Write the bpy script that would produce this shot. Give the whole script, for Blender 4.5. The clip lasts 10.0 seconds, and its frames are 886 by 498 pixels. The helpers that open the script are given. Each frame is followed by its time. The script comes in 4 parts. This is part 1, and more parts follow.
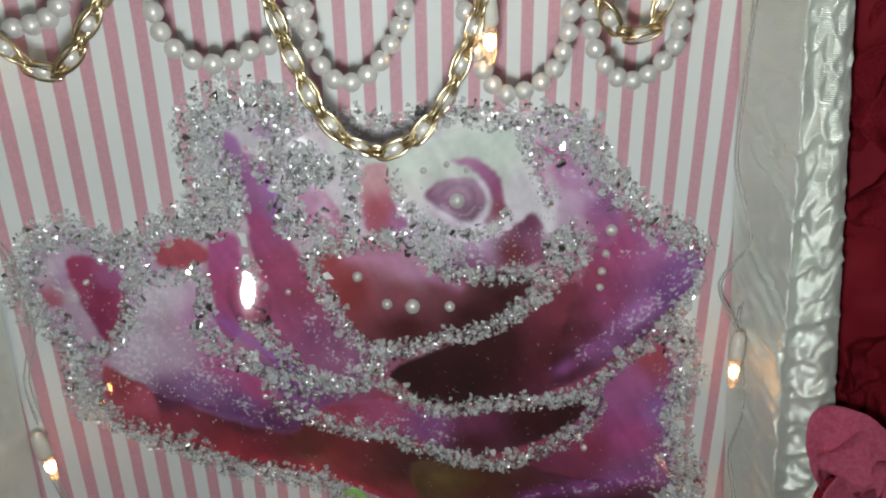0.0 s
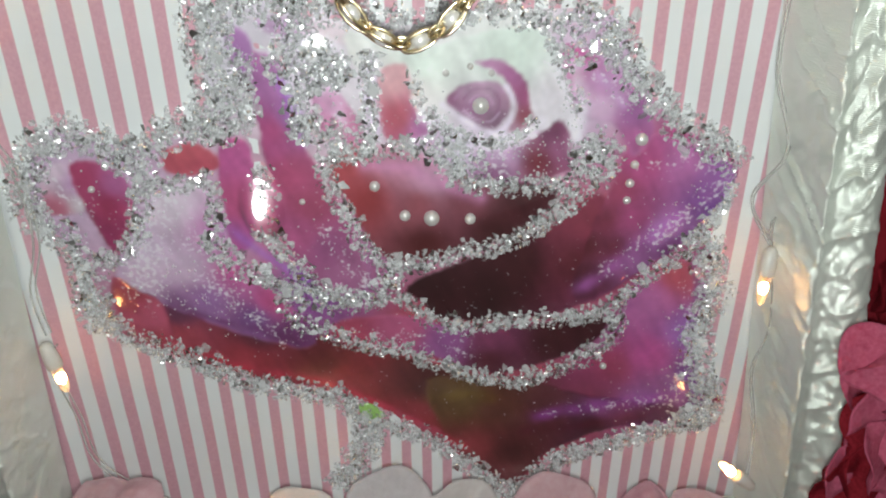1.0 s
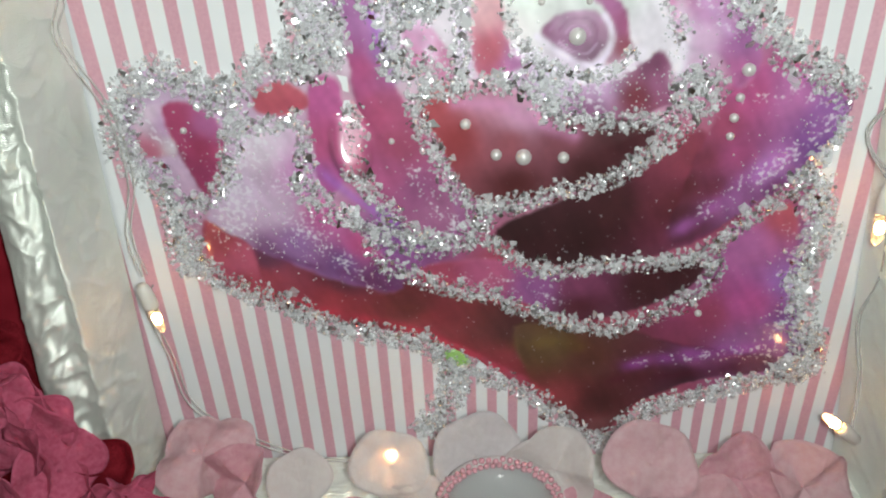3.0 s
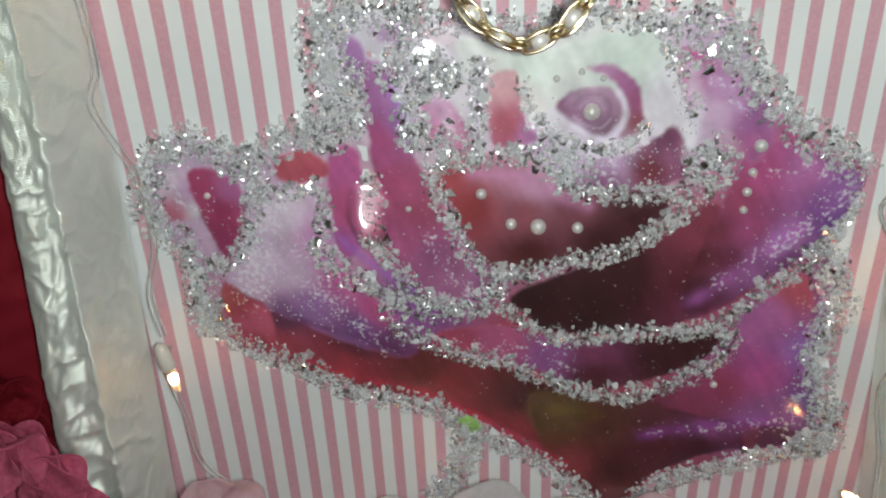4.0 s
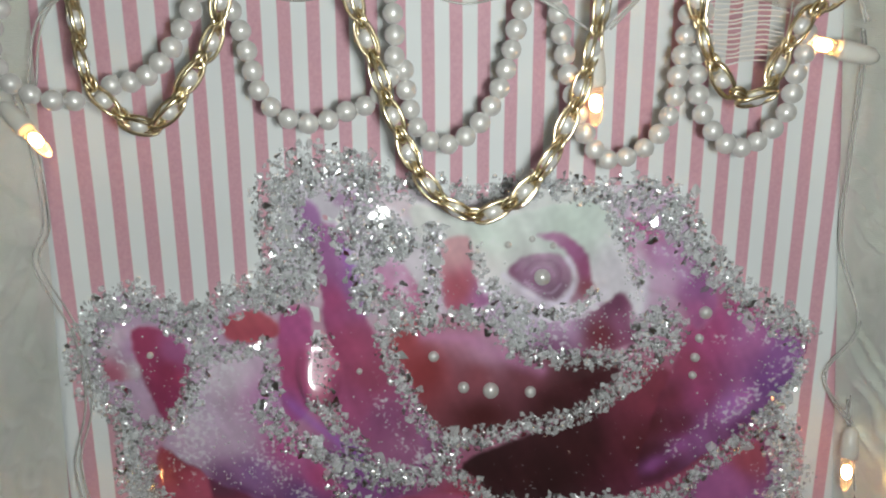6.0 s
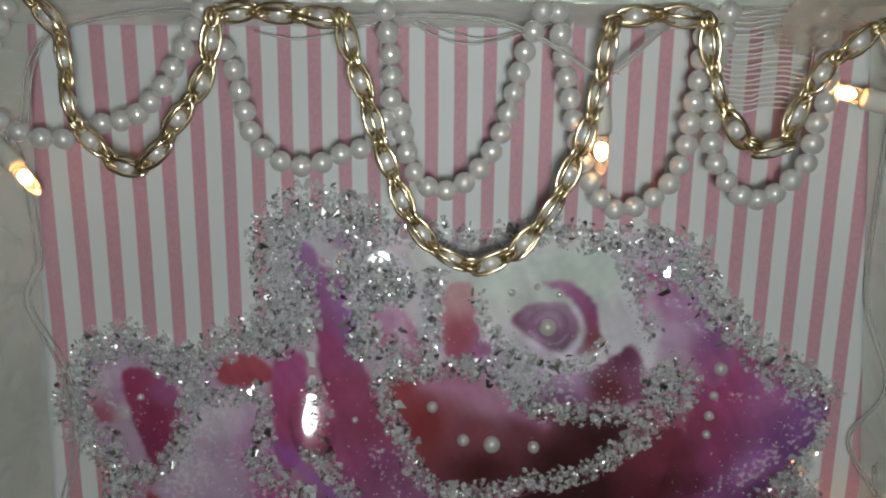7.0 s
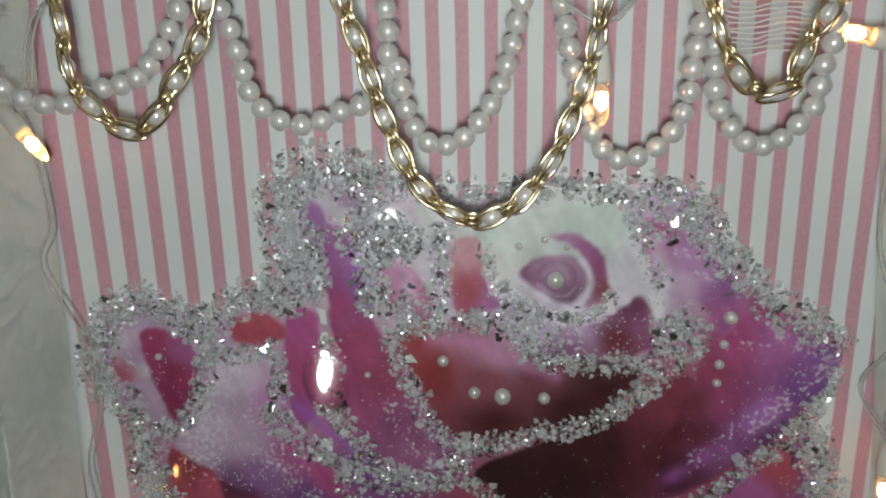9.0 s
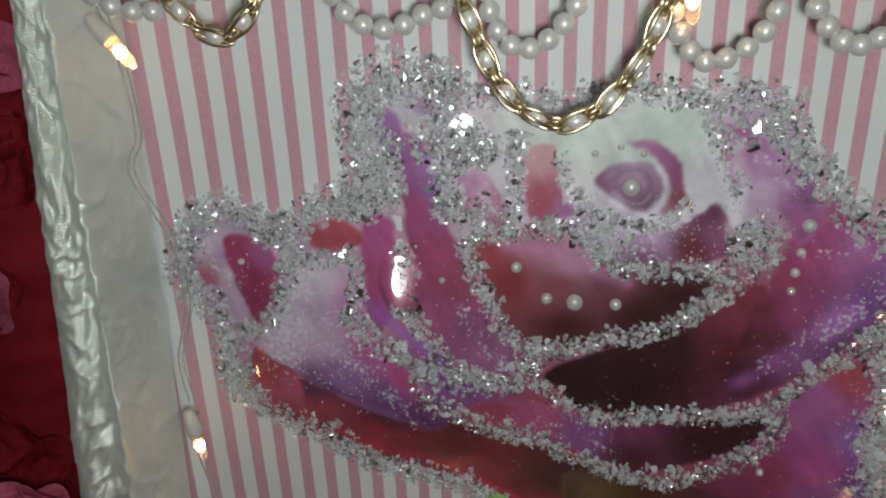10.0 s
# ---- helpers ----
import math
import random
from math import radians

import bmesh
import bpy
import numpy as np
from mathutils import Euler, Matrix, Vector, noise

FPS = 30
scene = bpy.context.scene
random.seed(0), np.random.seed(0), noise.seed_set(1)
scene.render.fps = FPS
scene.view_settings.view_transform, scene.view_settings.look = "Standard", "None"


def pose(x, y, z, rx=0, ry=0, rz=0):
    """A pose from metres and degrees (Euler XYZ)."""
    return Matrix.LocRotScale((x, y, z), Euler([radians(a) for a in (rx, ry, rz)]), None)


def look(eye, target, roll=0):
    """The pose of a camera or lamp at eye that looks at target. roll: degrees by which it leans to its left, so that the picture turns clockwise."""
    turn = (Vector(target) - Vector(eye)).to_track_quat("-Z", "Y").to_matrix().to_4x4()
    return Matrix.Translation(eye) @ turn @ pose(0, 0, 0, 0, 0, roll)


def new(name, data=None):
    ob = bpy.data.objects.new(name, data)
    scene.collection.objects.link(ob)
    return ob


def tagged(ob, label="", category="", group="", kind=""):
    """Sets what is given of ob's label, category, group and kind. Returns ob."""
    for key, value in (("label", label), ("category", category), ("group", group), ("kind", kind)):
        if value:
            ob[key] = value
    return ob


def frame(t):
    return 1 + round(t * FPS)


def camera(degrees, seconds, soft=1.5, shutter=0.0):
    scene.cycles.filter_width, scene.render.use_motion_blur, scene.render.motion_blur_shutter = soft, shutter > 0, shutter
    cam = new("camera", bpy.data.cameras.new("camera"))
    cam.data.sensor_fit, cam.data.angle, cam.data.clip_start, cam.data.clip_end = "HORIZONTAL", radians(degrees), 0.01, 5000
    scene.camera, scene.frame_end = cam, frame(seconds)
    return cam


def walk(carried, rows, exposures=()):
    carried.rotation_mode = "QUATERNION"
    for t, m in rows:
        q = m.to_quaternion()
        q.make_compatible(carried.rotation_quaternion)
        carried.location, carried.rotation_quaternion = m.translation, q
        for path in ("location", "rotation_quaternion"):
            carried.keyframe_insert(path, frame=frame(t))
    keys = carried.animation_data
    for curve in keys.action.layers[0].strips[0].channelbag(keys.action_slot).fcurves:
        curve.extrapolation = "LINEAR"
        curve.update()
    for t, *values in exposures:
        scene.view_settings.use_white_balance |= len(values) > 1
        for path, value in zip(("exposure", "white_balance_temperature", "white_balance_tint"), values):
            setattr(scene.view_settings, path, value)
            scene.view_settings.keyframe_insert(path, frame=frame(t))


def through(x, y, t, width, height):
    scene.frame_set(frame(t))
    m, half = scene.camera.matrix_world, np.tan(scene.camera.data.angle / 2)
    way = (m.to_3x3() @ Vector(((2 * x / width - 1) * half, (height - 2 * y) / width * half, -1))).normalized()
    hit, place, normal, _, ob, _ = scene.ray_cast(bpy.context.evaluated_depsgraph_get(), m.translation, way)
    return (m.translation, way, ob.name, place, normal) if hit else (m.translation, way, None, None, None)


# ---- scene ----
cam = camera(61.3, 10.0, soft=2.05)
PATH = [
    (0, (0.025, -0.252, 0.279), (0.094, 1.595, -0.486), -0.8),
    (0.5, (0.023, -0.247, 0.272), (0.091, 1.558, -0.586), -0.7),
    (1, (0.018, -0.245, 0.267), (0.082, 1.527, -0.658), -0.3),
    (1.5, (0.016, -0.243, 0.26), (0.093, 1.504, -0.711), 0.6),
    (2, (0.015, -0.24, 0.256), (0.096, 1.493, -0.738), 0.9),
    (2.5, (0.01, -0.24, 0.255), (0.023, 1.485, -0.757), -0.9),
    (2.7, (0.008, -0.242, 0.255), (-0.024, 1.488, -0.747), -1.8),
    (3.8, (0.005, -0.246, 0.258), (-0.171, 1.523, -0.657), -3.8),
    (4, (0.008, -0.245, 0.261), (-0.134, 1.554, -0.602), -2.5),
    (4.5, (0.01, -0.246, 0.262), (-0.024, 1.591, -0.528), -0.3),
    (5, (0.012, -0.243, 0.261), (0.069, 1.611, -0.487), 0.5),
    (5.5, (0.012, -0.243, 0.263), (0.07, 1.666, -0.332), 0.1),
    (5.7, (0.006, -0.244, 0.263), (0.058, 1.68, -0.282), -0.0),
    (6.8, (0.011, -0.235, 0.268), (-0.149, 1.717, -0.138), -0.5),
    (7, (0.014, -0.232, 0.268), (-0.055, 1.723, -0.15), 0.6),
    (7.5, (0.023, -0.226, 0.268), (0.133, 1.718, -0.188), 1.6),
    (8, (0.026, -0.224, 0.268), (0.263, 1.705, -0.208), 2.2),
    (8.5, (0.026, -0.227, 0.269), (0.123, 1.71, -0.221), 0.8),
    (9, (0.02, -0.232, 0.268), (-0.116, 1.691, -0.265), -1.3),
    (9.5, (0.011, -0.237, 0.268), (-0.215, 1.66, -0.325), -1.8),
    (10, (0.011, -0.237, 0.266), (-0.247, 1.604, -0.471), -2.4),
]
EXPOSURES = [(0, 0.0), (0.5, 0.3), (1, 0.5), (1.5, 0.85), (2.5, 1.02), (2.7, 0.95), (3.8, 0.3), (4.5, 0.35), (5, 0.4), (5.5, 0.35), (6.8, -0.6), (7, -0.65), (7.5, -0.35), (8, -0.2), (8.5, -0.5), (9, -0.3), (9.5, -0.35), (10, -0.25)]
walk(cam, [(t, look(eye, target, roll)) for t, eye, target, roll in PATH], EXPOSURES)

# ---------------------------------------------------------------- light
world = bpy.data.worlds.new("world")
scene.world = world
world.use_nodes = True
world.node_tree.nodes["Background"].inputs[0].default_value = (0.9, 0.95, 1.0, 1)
world.node_tree.nodes["Background"].inputs[1].default_value = 0.05


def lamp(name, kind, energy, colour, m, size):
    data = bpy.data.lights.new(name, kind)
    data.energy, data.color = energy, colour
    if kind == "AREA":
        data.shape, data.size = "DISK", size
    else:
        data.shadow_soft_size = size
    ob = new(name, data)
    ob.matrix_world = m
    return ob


# the small white light carried next to the lens
lamp("torch", "POINT", 1.56, (0.93, 1.0, 0.97), pose(0.019, -0.249, 0.261), 0.0065)
# soft fill added from overhead, with no lamp fixture seen there
lamp("overhead_fill", "AREA", 1.6, (1.0, 0.97, 0.94), pose(0.15, -1.1, 1.22), 0.42)


# ---------------------------------------------------------------- helpers
def lin(r, g, b, k=1.0):
    """A colour seen as 0..255 on the white-lit print, as a base colour."""
    out = []
    for v in (r, g, b):
        v = v / 255
        v = v / 12.92 if v <= 0.04045 else ((v + 0.055) / 1.055) ** 2.4
        out.append(min(0.92, v * k))
    return tuple(out)


def spline(points, n, closed=False):
    """n points evenly along a smooth curve through the given points."""
    p = np.array(points, float)
    m = len(p)
    raw = []
    for i in range(m if closed else m - 1):
        if closed:
            a, b, c, d = p[(i - 1) % m], p[i], p[(i + 1) % m], p[(i + 2) % m]
        else:
            a, b, c, d = p[max(i - 1, 0)], p[i], p[i + 1], p[min(i + 2, m - 1)]
        for k in range(12):
            t = k / 12
            raw.append(0.5 * (2 * b + (c - a) * t + (2 * a - 5 * b + 4 * c - d) * t * t + (3 * b - a - 3 * c + d) * t ** 3))
    raw.append(p[0] if closed else p[-1])
    raw = np.array(raw)
    s = np.concatenate(([0], np.cumsum(np.linalg.norm(np.diff(raw, axis=0), axis=1))))
    want = np.linspace(0, s[-1], n, endpoint=not closed)
    return np.stack([np.interp(want, s, raw[:, k]) for k in range(p.shape[1])], 1)


def length(points):
    q = spline(points, 120)
    return float(np.linalg.norm(np.diff(q, axis=0), axis=1).sum())


def thing(name, label, category, group="", kind="", at=(0, 0, 0)):
    ob = new(name)
    ob.location = at
    ob.empty_display_size = 0.01
    return tagged(ob, label, category, group, kind)


def finish(me, material, smooth):
    for m in material if isinstance(material, (list, tuple)) else [material]:
        me.materials.append(m)
    if smooth:
        me.polygons.foreach_set("use_smooth", [True] * len(me.polygons))
    me.update()
    return me


def mesh_of(bm, material, smooth=True, name="mesh"):
    me = bpy.data.meshes.new(name)
    bm.normal_update()
    bm.to_mesh(me)
    bm.free()
    return finish(me, material, smooth)


def part(name, data, parent, label="", m=None, kind=""):
    ob = new(name, data)
    if m is not None:
        ob.matrix_basis = m
    top = parent
    shift = Vector((0, 0, 0))
    while top is not None:
        shift += top.matrix_basis.translation
        top = top.parent
    ob.parent = parent
    ob.matrix_parent_inverse = Matrix.Translation(-shift) if parent.parent is None else parent.matrix_world.inverted()
    return tagged(ob, label, "", "", kind)


def sheet(fn, nu, nv, material, closed_u=False, thick=0.0, smooth=True):
    """A mesh over fn(u, v), u and v 0..1; given a thickness it becomes a closed shell."""
    bm = bmesh.new()
    nu_v = nu if closed_u else nu + 1
    g = [[bm.verts.new(fn(i / nu, j / nv)) for j in range(nv + 1)] for i in range(nu_v)]
    for i in range(nu):
        for j in range(nv):
            a, b = g[i][j], g[(i + 1) % nu_v][j]
            c, d = g[(i + 1) % nu_v][j + 1], g[i][j + 1]
            bm.faces.new((a, b, c, d))
    if thick:
        bm.normal_update()
        bmesh.ops.solidify(bm, geom=bm.faces[:], thickness=thick)
    return mesh_of(bm, material, smooth)


def tube(points, radius, material, sides=8, closed=False, n=None):
    """A round wire along a smooth curve."""
    q = spline(points, n or max(8, int(length(points) / (radius * 3))), closed)
    bm = bmesh.new()
    rings = []
    count = len(q)
    ref = Vector((0.3, -1, 0.2)).normalized()
    for i in range(count):
        if closed:
            d = Vector(q[(i + 1) % count] - q[i - 1])
        else:
            d = Vector(q[min(i + 1, count - 1)] - q[max(i - 1, 0)])
        d.normalize()
        a = d.cross(ref).normalized()
        b = d.cross(a)
        rings.append([bm.verts.new(Vector(q[i]) + radius * (math.cos(k * 2 * math.pi / sides) * a + math.sin(k * 2 * math.pi / sides) * b)) for k in range(sides)])
    for i in range(count if closed else count - 1):
        r, s = rings[i], rings[(i + 1) % count]
        for k in range(sides):
            bm.faces.new((r[k], r[(k + 1) % sides], s[(k + 1) % sides], s[k]))
    if not closed:
        bm.faces.new(rings[0][::-1])
        bm.faces.new(rings[-1])
    return mesh_of(bm, material)


def lathe(profile, material, sides=20):
    """A body turned about z from (radius, height) pairs."""
    bm = bmesh.new()
    rings = [[bm.verts.new((r * math.cos(k * 2 * math.pi / sides), r * math.sin(k * 2 * math.pi / sides), z)) for k in range(sides)] for r, z in profile]
    for a, b in zip(rings, rings[1:]):
        for k in range(sides):
            bm.faces.new((a[k], a[(k + 1) % sides], b[(k + 1) % sides], b[k]))
    bm.faces.new(rings[0][::-1])
    bm.faces.new(rings[-1])
    return mesh_of(bm, material)


def box(x0, x1, y0, y1, z0, z1, material, bevel=0.0):
    bm = bmesh.new()
    bmesh.ops.create_cube(bm, size=1)
    for v in bm.verts:
        v.co = Vector(((x0 + x1) / 2 + v.co.x * (x1 - x0), (y0 + y1) / 2 + v.co.y * (y1 - y0), (z0 + z1) / 2 + v.co.z * (z1 - z0)))
    if bevel:
        bmesh.ops.bevel(bm, geom=bm.edges[:], offset=bevel, segments=2, affect="EDGES")
    return mesh_of(bm, material, False)


# ---------------------------------------------------------------- materials
def material(name):
    m = bpy.data.materials.new(name)
    m.use_nodes = True
    t = m.node_tree
    return m, t, t.nodes["Principled BSDF"]


def node(t, kind, **inputs):
    n = t.nodes.new(kind)
    for k, v in inputs.items():
        n.inputs[k.replace("_", " ")].default_value = v
    return n


def noise_node(t, scale, detail=3.0, rough=0.55, source="Object"):
    co = t.nodes.new("ShaderNodeTexCoord")
    n = node(t, "ShaderNodeTexNoise", Scale=scale, Detail=detail, Roughness=rough)
    t.links.new(co.outputs[source], n.inputs["Vector"])
    return n


def ramp(t, source, stops):
    r = t.nodes.new("ShaderNodeValToRGB")
    e = r.color_ramp.elements
    while len(e) < len(stops):
        e.new(0.5)
    for el, (p, c) in zip(e, stops):
        el.position, el.color = p, (*c, 1) if len(c) == 3 else c
    t.links.new(source, r.inputs[0])
    return r


def bump(t, b, height, strength, distance):
    n = node(t, "ShaderNodeBump", Strength=strength, Distance=distance)
    t.links.new(height, n.inputs["Height"])
    t.links.new(n.outputs[0], b.inputs["Normal"])
    return n


def mixed(name, c1, c2, scale, rough, grain=0.25, **more):
    """A material whose colour wanders between two tones, with a fine grain in relief."""
    m, t, b = material(name)
    n = noise_node(t, scale)
    r = ramp(t, n.outputs["Fac"], [(0.3, c1), (0.7, c2)])
    t.links.new(r.outputs[0], b.inputs["Base Color"])
    b.inputs["Roughness"].default_value = rough
    for k, v in more.items():
        b.inputs[k.replace("_", " ")].default_value = v
    if grain:
        f = noise_node(t, scale * 12, 2)
        bump(t, b, f.outputs["Fac"], grain, 0.0004)
    return m


def paper_material():
    m, t, b = material("striped_paper")
    co = t.nodes.new("ShaderNodeTexCoord")
    wob = noise_node(t, 30, 2)
    sep = t.nodes.new("ShaderNodeSeparateXYZ")
    t.links.new(co.outputs["UV"], sep.inputs[0])

    def maths(op, a, v):
        n = t.nodes.new("ShaderNodeMath")
        n.operation = op
        if hasattr(a, "links"):
            t.links.new(a, n.inputs[0])
        else:
            n.inputs[0].default_value = a
        if hasattr(v, "links"):
            t.links.new(v, n.inputs[1])
        elif v is not None:
            n.inputs[1].default_value = v
        return n.outputs[0]

    x = maths("ADD", sep.outputs[0], maths("MULTIPLY", maths("SUBTRACT", wob.outputs["Fac"], 0.5), 0.06))
    f = maths("FRACT", maths("ADD", x, 20.5), None)
    d = maths("ABSOLUTE", maths("SUBTRACT", f, 0.5), None)
    s = ramp(t, d, [(0.215, (0, 0, 0)), (0.245, (1, 1, 1))])
    grain = noise_node(t, 900, 3)
    cloud = noise_node(t, 18, 3)
    pink = ramp(t, grain.outputs["Fac"], [(0.3, (0.60, 0.32, 0.39)), (0.7, (0.67, 0.38, 0.45))])
    white = ramp(t, cloud.outputs["Fac"], [(0.3, (0.75, 0.77, 0.78)), (0.7, (0.80, 0.82, 0.83))])
    mix = t.nodes.new("ShaderNodeMix")
    mix.data_type = "RGBA"
    t.links.new(s.outputs[0], mix.inputs["Factor"])
    t.links.new(pink.outputs[0], mix.inputs["A"])
    t.links.new(white.outputs[0], mix.inputs["B"])
    t.links.new(mix.outputs["Result"], b.inputs["Base Color"])
    b.inputs["Roughness"].default_value = 0.6
    bump(t, b, grain.outputs["Fac"], 0.15, 0.0002)
    return m


def print_material():
    """Glossy photo print: colour from the petals' own shading, with pale dew specks."""
    m, t, b = material("glossy_print")
    col = t.nodes.new("ShaderNodeVertexColor")
    col.layer_name = "Col"
    n = noise_node(t, 120, 4)
    mul = t.nodes.new("ShaderNodeMix")
    mul.data_type, mul.blend_type = "RGBA", "OVERLAY"
    mul.inputs["Factor"].default_value = 0.18
    r = ramp(t, n.outputs["Fac"], [(0.25, (0.38, 0.38, 0.38)), (0.75, (0.62, 0.62, 0.62))])
    t.links.new(col.outputs[0], mul.inputs["A"])
    t.links.new(r.outputs[0], mul.inputs["B"])
    frost = t.nodes.new("ShaderNodeVertexColor")
    frost.layer_name = "Frost"
    speck = noise_node(t, 560, 1.0, 0.5)
    total = t.nodes.new("ShaderNodeMath")
    total.operation = "MULTIPLY_ADD"
    total.inputs[1].default_value = 0.31
    t.links.new(frost.outputs[0], total.inputs[0])
    t.links.new(speck.outputs["Fac"], total.inputs[2])
    dust = ramp(t, total.outputs[0], [(0.73, (0, 0, 0)), (0.93, (0.7, 0.7, 0.7))])
    pale = t.nodes.new("ShaderNodeMix")
    pale.data_type = "RGBA"
    pale.inputs["B"].default_value = (0.84, 0.80, 0.87, 1)
    t.links.new(dust.outputs[0], pale.inputs["Factor"])
    t.links.new(mul.outputs["Result"], pale.inputs["A"])
    t.links.new(pale.outputs["Result"], b.inputs["Base Color"])
    b.inputs["Roughness"].default_value = 0.45
    b.inputs["Coat Weight"].default_value = 0.75
    b.inputs["Coat Roughness"].default_value = 0.09
    w = noise_node(t, 45, 2)
    bump(t, b, w.outputs["Fac"], 0.005, 0.002)
    return m


def satin_material():
    m, t, b = material("ivory_satin")
    co = t.nodes.new("ShaderNodeTexCoord")
    n = noise_node(t, 25, 3)
    r = ramp(t, n.outputs["Fac"], [(0.3, (0.76, 0.81, 0.73)), (0.7, (0.85, 0.89, 0.82))])
    t.links.new(r.outputs[0], b.inputs["Base Color"])
    b.inputs["Roughness"].default_value = 0.35
    b.inputs["Specular IOR Level"].default_value = 0.9
    b.inputs["Sheen Weight"].default_value = 0.3
    b.inputs["Metallic"].default_value = 0.45
    w1 = node(t, "ShaderNodeTexWave", Scale=520.0, Distortion=2.0, Detail=2.0)
    w1.inputs["Detail Scale"].default_value = 2.0
    w1.bands_direction = "Z"
    t.links.new(co.outputs["Object"], w1.inputs["Vector"])
    f = noise_node(t, 1300, 2)
    add = t.nodes.new("ShaderNodeMath")
    t.links.new(w1.outputs["Fac"], add.inputs[0])
    t.links.new(f.outputs["Fac"], add.inputs[1])
    bump(t, b, add.outputs[0], 0.6, 0.00024)
    return m


def chip_material(name, base, metallic, transmission, rough, clear=0.0):
    m, t, b = material(name)
    g = t.nodes.new("ShaderNodeNewGeometry")
    r = ramp(t, g.outputs["Random Per Island"], [(0.0, tuple(v * 0.6 for v in base)), (0.10, tuple(v * 0.92 for v in base)), (1.0, base)])
    t.links.new(r.outputs[0], b.inputs["Base Color"])
    b.inputs["Metallic"].default_value = metallic
    b.inputs["Transmission Weight"].default_value = transmission
    b.inputs["Roughness"].default_value = rough
    b.inputs["IOR"].default_value = 1.52
    if clear:
        see = t.nodes.new("ShaderNodeBsdfTransparent")
        mix = t.nodes.new("ShaderNodeMixShader")
        mix.inputs[0].default_value = clear
        t.links.new(b.outputs[0], mix.inputs[1])
        t.links.new(see.outputs[0], mix.inputs[2])
        t.links.new(mix.outputs[0], t.nodes["Material Output"].inputs[0])
    return m


def fabric(name, c1, c2, scale, through=0.35, sheer=0.0, sheen=0.2):
    """Thin petal cloth that lets light through."""
    m, t, b = material(name)
    n = noise_node(t, scale, 4)
    r = ramp(t, n.outputs["Fac"], [(0.3, c1), (0.7, c2)])
    t.links.new(r.outputs[0], b.inputs["Base Color"])
    b.inputs["Roughness"].default_value = 0.7
    b.inputs["Sheen Weight"].default_value = sheen
    b.inputs["Specular IOR Level"].default_value = 0.15
    tr = t.nodes.new("ShaderNodeBsdfTranslucent")
    t.links.new(r.outputs[0], tr.inputs[0])
    mix = t.nodes.new("ShaderNodeMixShader")
    mix.inputs[0].default_value = through
    t.links.new(b.outputs[0], mix.inputs[1])
    t.links.new(tr.outputs[0], mix.inputs[2])
    clear = t.nodes.new("ShaderNodeBsdfTransparent")
    net = t.nodes.new("ShaderNodeMixShader")
    net.inputs[0].default_value = sheer
    t.links.new(mix.outputs[0], net.inputs[1])
    t.links.new(clear.outputs[0], net.inputs[2])
    t.links.new(net.outputs[0], t.nodes["Material Output"].inputs[0])
    f = noise_node(t, 160, 3)
    big = noise_node(t, 9, 4, 0.6)
    total = node(t, "ShaderNodeMath")
    total.operation = "MULTIPLY_ADD"
    t.links.new(big.outputs["Fac"], total.inputs[0])
    total.inputs[1].default_value = 6.0
    t.links.new(f.outputs["Fac"], total.inputs[2])
    bump(t, b, total.outputs[0], 0.5, 0.0007)
    return m


def glow(name, colour, strength):
    m, t, b = material(name)
    b.inputs["Base Color"].default_value = (*colour, 1)
    b.inputs["Emission Color"].default_value = (*colour, 1)
    b.inputs["Emission Strength"].default_value = strength
    return m


PAPER = paper_material()
PRINT = print_material()
SATIN = satin_material()
CLEAR = chip_material("clear_crystal", (0.95, 0.96, 0.97), 0.0, 0.25, 0.06, 0.60)
SILVER = chip_material("mirror_chip", (0.92, 0.93, 0.94), 1.0, 0.0, 0.18)
MILKY = chip_material("milky_crystal", (0.92, 0.93, 0.94), 0.0, 0.20, 0.10, 0.36)
SPARK = chip_material("mirror_fleck", (0.95, 0.96, 0.97), 1.0, 0.0, 0.34)
PEARL = mixed("pearl", (0.64, 0.62, 0.60), (0.72, 0.70, 0.67), 60, 0.38, 0.0, Metallic=0.2, Specular_IOR_Level=0.6, Coat_Weight=1.0, Coat_Roughness=0.13, Coat_IOR=2.2, Sheen_Weight=0.35, Sheen_Roughness=0.4)
GOLD = mixed("gold", (0.86, 0.71, 0.43), (0.94, 0.83, 0.58), 80, 0.24, 0.0, Metallic=1.0)
WIRE = mixed("wire", (0.78, 0.78, 0.74), (0.84, 0.84, 0.80), 80, 0.2, 0.0, Transmission_Weight=0.65)
SOCKETMAT = mixed("socket_plastic", (0.80, 0.78, 0.72), (0.86, 0.84, 0.78), 80, 0.3, 0.0, Transmission_Weight=0.35)
BULB = mixed("bulb_glass", (0.90, 0.84, 0.72), (0.94, 0.88, 0.78), 80, 0.12, 0.0, Transmission_Weight=0.92)
NET = mixed("net_thread", (0.80, 0.78, 0.75), (0.88, 0.86, 0.83), 300, 0.5, 0.0)
HOT = glow("lit_filament", (1.0, 0.52, 0.20), 330.0)
CRIMSON = fabric("crimson_cloth", (0.20, 0.008, 0.016), (0.34, 0.020, 0.036), 40, 0.3, 0.0, 0.0)
ROSEPINK = fabric("rose_cloth", (0.62, 0.11, 0.21), (0.76, 0.20, 0.32), 20, 0.45, 0.0, 0.05)
PALEPINK = fabric("pale_pink_cloth", (0.84, 0.54, 0.59), (0.92, 0.69, 0.72), 12, 0.45, 0.28)
